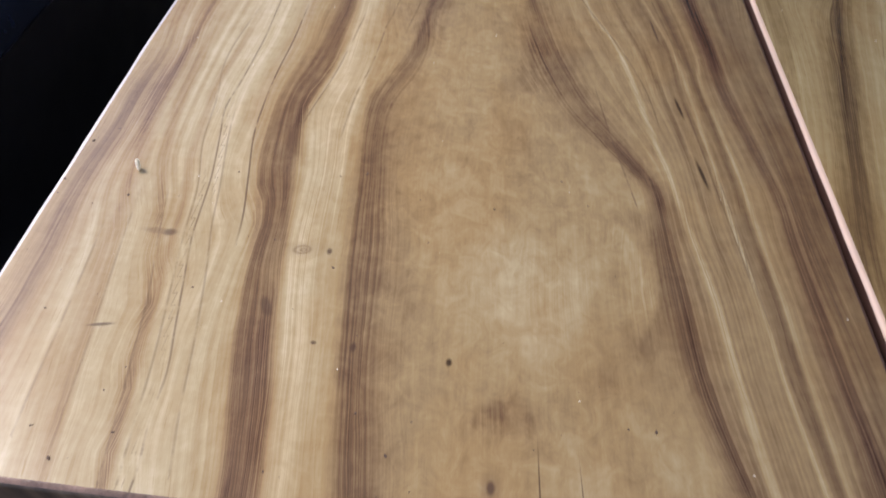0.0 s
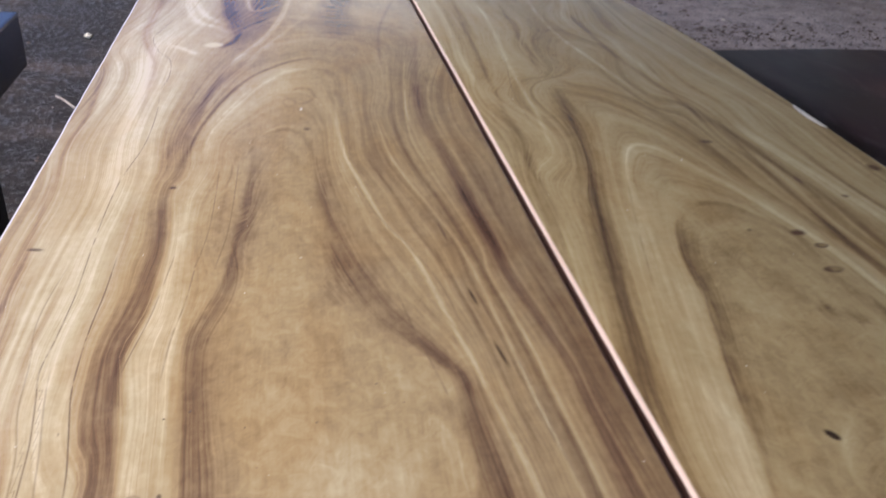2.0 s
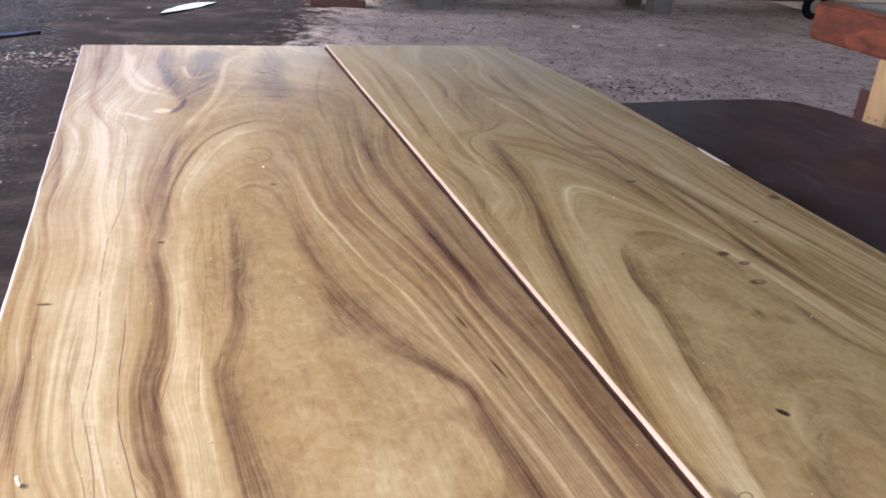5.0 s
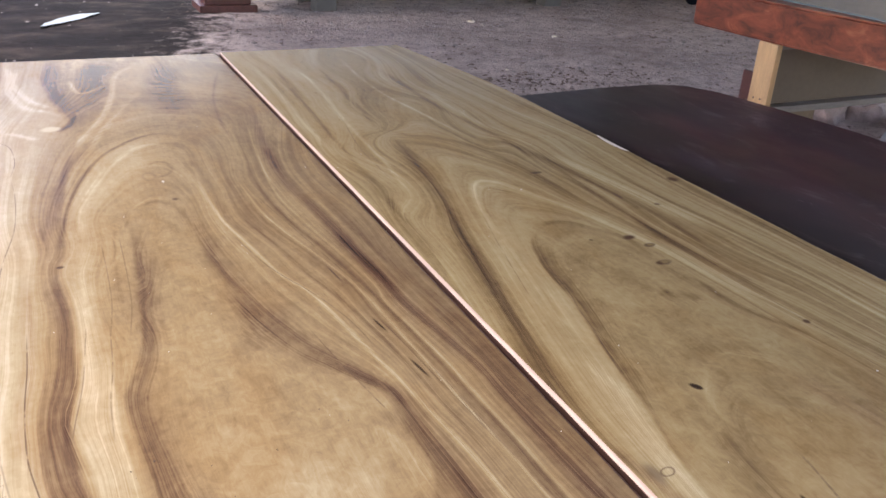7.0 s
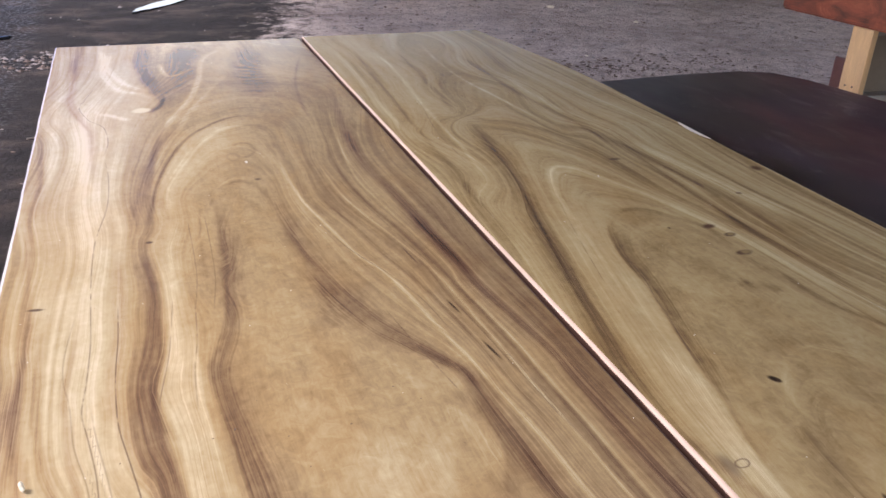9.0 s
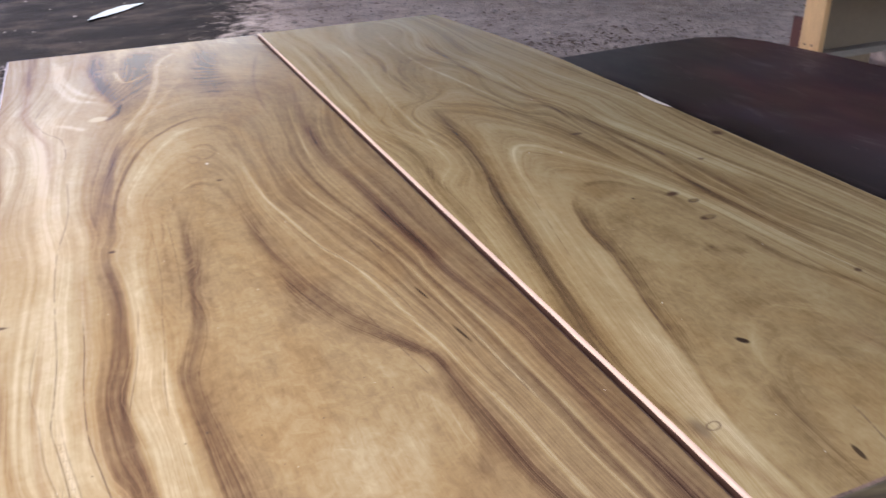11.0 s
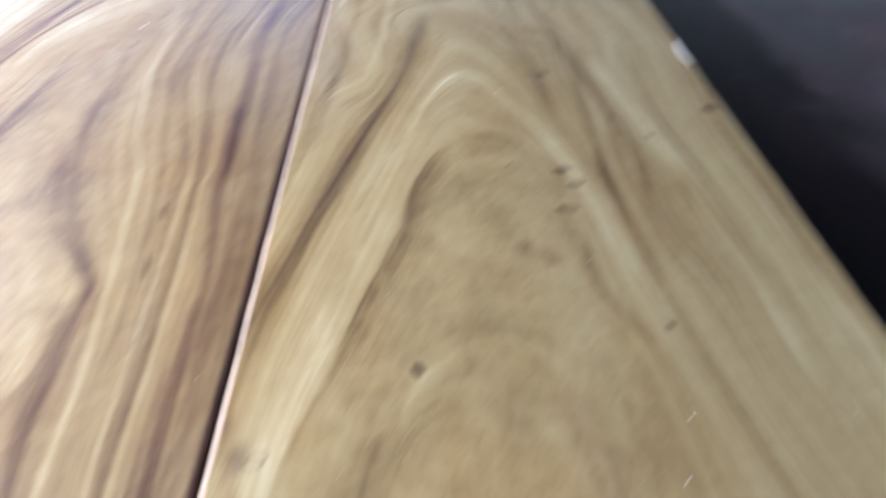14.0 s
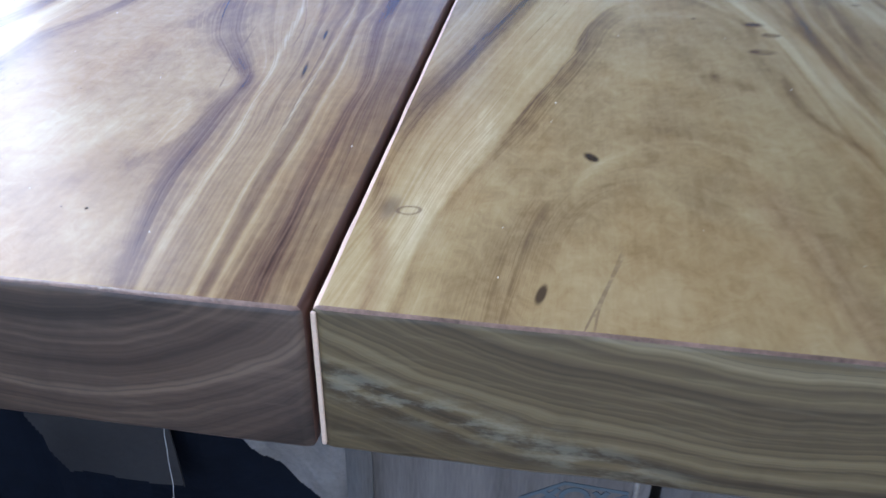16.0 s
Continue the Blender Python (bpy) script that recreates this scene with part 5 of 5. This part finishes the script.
scatter("dust_specks", 90, lambda q: (q.uniform(-0.8, 0.75), q.uniform(0.05, 2.4), TOP + (0.0004 if q.random() < 0 else 0.0)), lambda q: q.uniform(0.0005, 0.0013), [M_CHIPW], "pale specks of sawdust on the slabs", "sawdust", 4)

part("bare_corner", boxed(-0.0005, 0.0036, -0.0012, 0.004, TOP - THICK + 0.006, TOP - 0.004, 0.0015), M_BARE, right_slab, "pale bare upright corner")

# bare spot on the long edge
bm = bmesh.new()
rows = []
for i in range(13):
    y = 1.21 + 0.012 * i
    w = 0.012 * math.sin(math.pi * i / 12) ** 0.6 + 0.0015
    x = 0.785 + wob(y, 5.0)
    rows.append([bm.verts.new(v) for v in ((x - 0.004 - w, y, TOP + 0.0006), (x - 0.003, y, TOP + 0.0004), (x + 0.0012, y, TOP - 0.006), (x + 0.0012, y, TOP - 0.02), (x - 0.004, y, TOP - 0.012))])
for a, c in zip(rows, rows[1:]):
    for q in range(5):
        bm.faces.new((a[q], a[(q + 1) % 5], c[(q + 1) % 5], c[q]))
bmesh.ops.recalc_face_normals(bm, faces=bm.faces)
M_WHITE = plain("raw_white_wood", (0.72, 0.66, 0.56), 0.7, 0.15, 30.0)
part("bare_spot", bm, M_WHITE, right_slab, "whitish bare spot on the edge")

# ---- burl table on its stand ----
k = Nodes("red_burl", 0.32)
p = k.pos()
n1 = k.noise(k.vec("MULTIPLY", p, (3.0, 3.0, 6.0)), 1.9, 6, 0.7, 0.9)
n2 = k.noise(p, 24.0, 4, 0.6, 0.8)
col = k.ramp(n1, [(0.3, (0.055, 0.012, 0.008)), (0.45, (0.150, 0.030, 0.017)), (0.58, (0.235, 0.052, 0.026)), (0.72, (0.33, 0.100, 0.050))])
col = k.mix(k.span(n2, 0.55, 0.72, 0.0, 0.5), col, (0.08, 0.018, 0.01))
M_BURL = k.done(col)
# base colour lightened towards blue to carry the reflected sky
M_GLASSY = plain("glossy_top_sky_tint", (0.085, 0.125, 0.145), 0.08, 0.2, 3.0, bump=0.0)
table = empty("burl_table", "thick red-brown burl slab table with glossy dark top", "table")
burl = prism([(2.75, 3.235), (2.785, 2.6), (2.85, 2.0), (2.88, 1.2), (2.9, 0.6), (4.1, 0.6), (4.15, 1.6), (4.1, 2.6), (4.0, 3.22), (3.4, 3.26)], 0.535, 0.73, 0.012)
for v in burl.verts:
    v.co.x += 0.012 * noise.noise((v.co.y * 5, v.co.z * 7, 1.0))
part("tabletop", burl, M_BURL, table)
part("top_panel", boxed(2.90, 3.98, 0.72, 3.13, 0.728, 0.738, 0.003), M_GLASSY, table, "dark glossy top panel, tinted blue-grey for the reflected sky")
M_PINE = plain("pale_pine", (0.58, 0.36, 0.185), 0.6, 0.22, 10.0, (5, 5, 0.6), 0.1)
M_PANEL = plain("grey_board", (0.16, 0.125, 0.095), 0.75, 0.15, 4.0)
M_RAIL = plain("weathered_rail", (0.22, 0.20, 0.185), 0.8, 0.3, 12.0, (0.4, 3, 3), 0.3)
stand = empty("table_stand", "pale timber stand with grey board panel under the burl table", "stand")
bm = boxed(2.785, 2.82, 2.62, 2.75, 0.215, 0.535, 0.004)
for v in bm.verts:
    v.co.x += 0.05 * (v.co.z - 0.36) * -0.12
part("post", bm, M_PINE, stand, "pale pine post")
part("post", boxed(4.1, 4.18, 2.62, 2.76, 0.215, 0.535, 0.004), M_PINE, stand, "pale pine post")
part("panel", boxed(2.82, 4.1, 2.665, 2.69, 0.215, 0.535, 0.002), M_PANEL, stand)
part("top_rail", boxed(2.822, 4.098, 2.64, 2.664, 0.505, 0.535, 0.003), M_RAIL, stand)
part("bottom_rail", boxed(2.745, 4.22, 2.60, 2.78, 0.18, 0.215, 0.004), M_RAIL, stand, "weathered grey bottom rail")
M_SCREW = plain("screw_head", (0.05, 0.045, 0.04), 0.5, 0.2)
for dx, dz in ((0.04, 0.247), (0.085, 0.245)):
    bm = bmesh.new()
    bmesh.ops.create_cone(bm, cap_ends=True, segments=10, radius1=0.0055, radius2=0.004, depth=0.006, matrix=pose(2.7855, 2.625 + dx, dz, 0, 90))
    part("screw", bm, M_SCREW, stand)
bearer(2.9, 3.15, 2.61, 2.79, -0.01, 0.18, "rough block under the table stand")
bearer(4.05, 4.2, 2.64, 2.79, -0.01, 0.18, "rough block under the table stand")
M_RED = plain("dark_red_board", (0.08, 0.022, 0.022), 0.5, 0.3, 6.0)
tagged(part("red_offcut", boxed(3.118, 3.135, 3.04, 3.14, -0.01, 0.28, 0.006), M_RED, None), "dark red upright board offcut behind the stand", "offcut")

# rubble beside the dark slab
M_STONE = plain("pinkish_stone", (0.46, 0.36, 0.34), 0.85, 0.3, 14.0, bump=0.5)
M_GREYWOOD = plain("grey_scrap_wood", (0.50, 0.50, 0.50), 0.8, 0.25, 16.0, (0.5, 4, 4), 0.3)
for x, y, sx, sy, sz, turn in ((3.62, 2.92, 0.17, 0.11, 0.12, 20), (3.88, 2.86, 0.12, 0.09, 0.10, -30), (3.42, 2.95, 0.09, 0.07, 0.07, 60), (4.02, 2.62, 0.13, 0.1, 0.09, 5), (3.78, 2.5, 0.12, 0.09, 0.09, 40), (3.3, 2.9, 0.06, 0.05, 0.05, 10)):
    bm = bmesh.new()
    for v in bmesh.ops.create_icosphere(bm, subdivisions=3, radius=1.0)["verts"]:
        g = 1 + 0.35 * noise.noise((v.co.x * 1.5 + x * 7, v.co.y * 1.5, v.co.z * 1.5)) + 0.1 * noise.noise((v.co.x * 5 + x, v.co.y * 5, v.co.z * 5))
        v.co = Vector((max(-0.8, min(0.8, v.co.x)) * sx * g, max(-0.8, min(0.8, v.co.y)) * sy * g, max(-0.6, min(0.6, v.co.z)) * sz * g))
    ob = part("stone", bm, M_STONE, None)
    ob.matrix_world = pose(x, y, sz * 0.35, 0, 0, turn)
    tagged(ob, "broken pinkish-grey stone lying on the earth", "stone", "rubble by the stand")
for x, y, ln, w, h, turn, tilt in ((3.55, 2.42, 0.62, 0.08, 0.03, 28, 7), (3.65, 2.22, 0.5, 0.07, 0.035, -12, 8), (3.4, 2.2, 0.7, 0.09, 0.03, 8, 6), (3.85, 2.3, 0.5, 0.06, 0.04, 50, 5), (3.3, 2.45, 0.4, 0.07, 0.04, 80, 6)):
    ob = part("scrap_board", boxed(-ln / 2, ln / 2, -w / 2, w / 2, 0, h, 0.003), M_GREYWOOD, None)
    ob.matrix_world = pose(x, y, 0.004, 0, -tilt, turn)
    tagged(ob, "weathered grey scrap of board on the earth", "board", "scrap beside the dark slab")

# ---- far side: pedestal foot, long low furniture on blocks ----
M_MAHOG = plain("red_brown_furniture", (0.105, 0.036, 0.029), 0.4, 0.5, 9.0, (3, 3, 1), 0.1)
M_CONC = plain("concrete_block", (0.13, 0.125, 0.118), 0.9, 0.2, 10.0, bump=0.4)
ped = empty("pedestal", "red-brown wooden pedestal with a stepped foot", "pedestal")
part("foot_base", boxed(0.70, 1.20, 7.03, 7.45, -0.01, 0.055, 0.008), M_MAHOG, ped)
part("foot_step", boxed(0.75, 1.15, 7.07, 7.41, 0.055, 0.105, 0.008), M_MAHOG, ped)
part("shaft", boxed(0.88, 1.02, 7.15, 7.33, 0.105, 0.72, 0.008), M_MAHOG, ped)
bench = empty("low_bench", "long dark red-brown furniture piece on concrete blocks", "furniture")
part("lower_rail", boxed(1.15, 6.3, 7.0, 7.14, 0.155, 0.36, 0.008), M_MAHOG, bench)
part("upper_board", boxed(1.10, 6.35, 6.96, 7.75, 0.36, 0.42, 0.008), M_MAHOG, bench)
part("back_rail", boxed(1.15, 6.3, 7.6, 7.72, 0.155, 0.36, 0.008), M_MAHOG, bench)
for x in (1.70, 4.14):
    for y in (6.99, 7.56):
        tagged(part("concrete_block", boxed(x + 0.02, x + 0.22, y, y + 0.18, -0.01, 0.155, 0.012), M_CONC, None), "grey concrete block under the low bench", "block", "blocks under the bench")
wheel = empty("wheel", "small dark rubber wheel lying by the bench", "wheel")
bm = bmesh.new()
bmesh.ops.create_cone(bm, cap_ends=True, segments=28, radius1=0.14, radius2=0.14, depth=0.06, matrix=pose(6.05, 6.91, 0.13, 90, 0, 0))
bmesh.ops.bevel(bm, geom=[e for e in bm.edges if len(e.link_faces) == 2 and e.calc_face_angle() > 1], offset=0.015, segments=3, affect="EDGES")
part("tyre", bm, M_BLACK, wheel)
bm = bmesh.new()
bmesh.ops.create_cone(bm, cap_ends=True, segments=24, radius1=0.08, radius2=0.07, depth=0.07, matrix=pose(6.05, 6.905, 0.13, 90, 0, 0))
part("rim", bm, M_RAIL, wheel)

# ---- standing water ----
k = Nodes("puddle_water", 0.04)
k.b.inputs["Specular IOR Level"].default_value = 0.6
k.bump(k.noise(k.pos(), 14.0, 2), 0.02, 0.01)
M_WATER = k.done((0.02, 0.02, 0.022))


def puddle(cx, cy, rx, ry, turn, seed, z):
    bm = bmesh.new()
    ring = []
    for i in range(48):
        a = 2 * math.pi * i / 48
        g = 1 + 0.45 * noise.noise((math.cos(a) * 1.6 + seed, math.sin(a) * 1.6, seed))
        x, y = rx * g * math.cos(a), ry * g * math.sin(a)
        t = radians(turn)
        ring.append((cx + x * math.cos(t) - y * math.sin(t), cy + x * math.sin(t) + y * math.cos(t)))
    low, top = [[bm.verts.new((x, y, q)) for x, y in ring] for q in (z - 0.03, z)]
    bm.faces.new(top), bm.faces.new(list(reversed(low)))
    for i in range(48):
        bm.faces.new((low[i], low[(i + 1) % 48], top[(i + 1) % 48], top[i]))
    return tagged(part("puddle", bm, M_WATER, None), "shallow puddle that mirrors the sky", "puddle", "puddles", kind="structure")


puddle(-0.34, 6.85, 0.33, 0.065, 52, 1.0, 0.008)
for cx, cy, rx, ry, turn, seed in ((-2.5, 4.95, 0.26, 0.06, 28, 2.5), (-2.15, 5.15, 0.2, 0.05, 20, 3.1), (-1.8, 5.5, 0.24, 0.04, 35, 4.0), (-1.5, 5.75, 0.14, 0.03, 30, 5.2), (-2.3, 5.5, 0.16, 0.035, 40, 6.1), (-1.95, 5.0, 0.1, 0.02, 25, 7.7)):
    puddle(cx, cy, rx, ry, turn, seed, 0.003)

# ---- litter on the earth ----
M_PEB1, M_PEB2, M_PEB3 = plain("grey_grit", (0.30, 0.26, 0.24), 0.9, 0.3), plain("brown_grit", (0.19, 0.135, 0.11), 0.9, 0.3), plain("pale_shaving", (0.42, 0.36, 0.30), 0.8, 0.25)


def ground_at(x, y):
    return 0.02 * noise.noise((x * 0.8, y * 0.8, 0)) + 0.012 * noise.noise((x * 3.1, y * 3.1, 2)) + 0.007 * noise.noise((x * 8, y * 8, 4)) - 0.01


def open_earth(q):
    while True:
        x, y = q.uniform(-3.2, 6.0), q.uniform(1.0, 8.0)
        if x + (5.4 - y) * (0.1 if y < 5.4 else 0.3) < 0.35 and q.random() < 0.96:
            continue
        if y > 2.75 or x < -0.9 and y > 2.0 or x > 2.5:
            return x, y, ground_at(x, y) + 0.001


def litter_patch(q):
    x, y = 2.45 + q.gauss(0, 0.5), 4.2 + q.gauss(0, 0.16)
    return x, y, ground_at(x, y) + 0.002


scatter("grit", 9000, open_earth, lambda q: 0.005 + 0.016 * q.random() ** 3, [M_PEB1, M_PEB1, M_PEB2], "loose grit and small stones on the earth", "grit", 5)
scatter("shavings", 420, open_earth, lambda q: 0.006 + 0.016 * q.random() ** 3, [M_PEB3], "pale wood shavings strewn on the earth", "shavings", 6)
scatter("bark_litter", 500, litter_patch, lambda q: 0.005 + 0.013 * q.random() ** 2, [M_PEB2, M_PEB2, M_CRUMB], "dark bark litter on the earth", "litter", 7)
scatter("bark_litter", 700, lambda q: (lambda x, y: (x, y, ground_at(x, y) + 0.002))(q.uniform(-2.0, 0.6), 5.1 + q.gauss(0, 0.14)), lambda q: 0.006 + 0.018 * q.random() ** 2, [M_PEB2, M_PEB1], "dark bark litter on the earth", "litter", 8)
for x, y, ln, turn in ((-1.28, 3.05, 0.22, -52), (-1.05, 3.6, 0.1, 20)):
    bm = tube([(ln * (i / 6 - 0.5), 0.004 * math.sin(i), 0.006) for i in range(7)], 0.004)
    ob = part("stick", bm, M_PEB3, None)
    ob.matrix_world = pose(x, y, ground_at(x, y), 0, 0, turn)
    tagged(ob, "thin pale stick on the earth", "stick", "sticks")
for x, y, r in ((-1.38, 4.0, 0.024), (2.35, 4.55, 0.012), (3.4, 5.6, 0.018), (1.7, 4.4, 0.012), (2.95, 6.3, 0.03)):
    ob = part("wood_scrap", shard((r * 1.4, r * 0.8, r * 0.9), x), M_CHIPW, None)
    ob.matrix_world = pose(x, y, ground_at(x, y) - 0.002, 0, 0, x * 50)
    tagged(ob, "small pale scrap of wood on the earth", "wood scrap", "scraps on the earth")
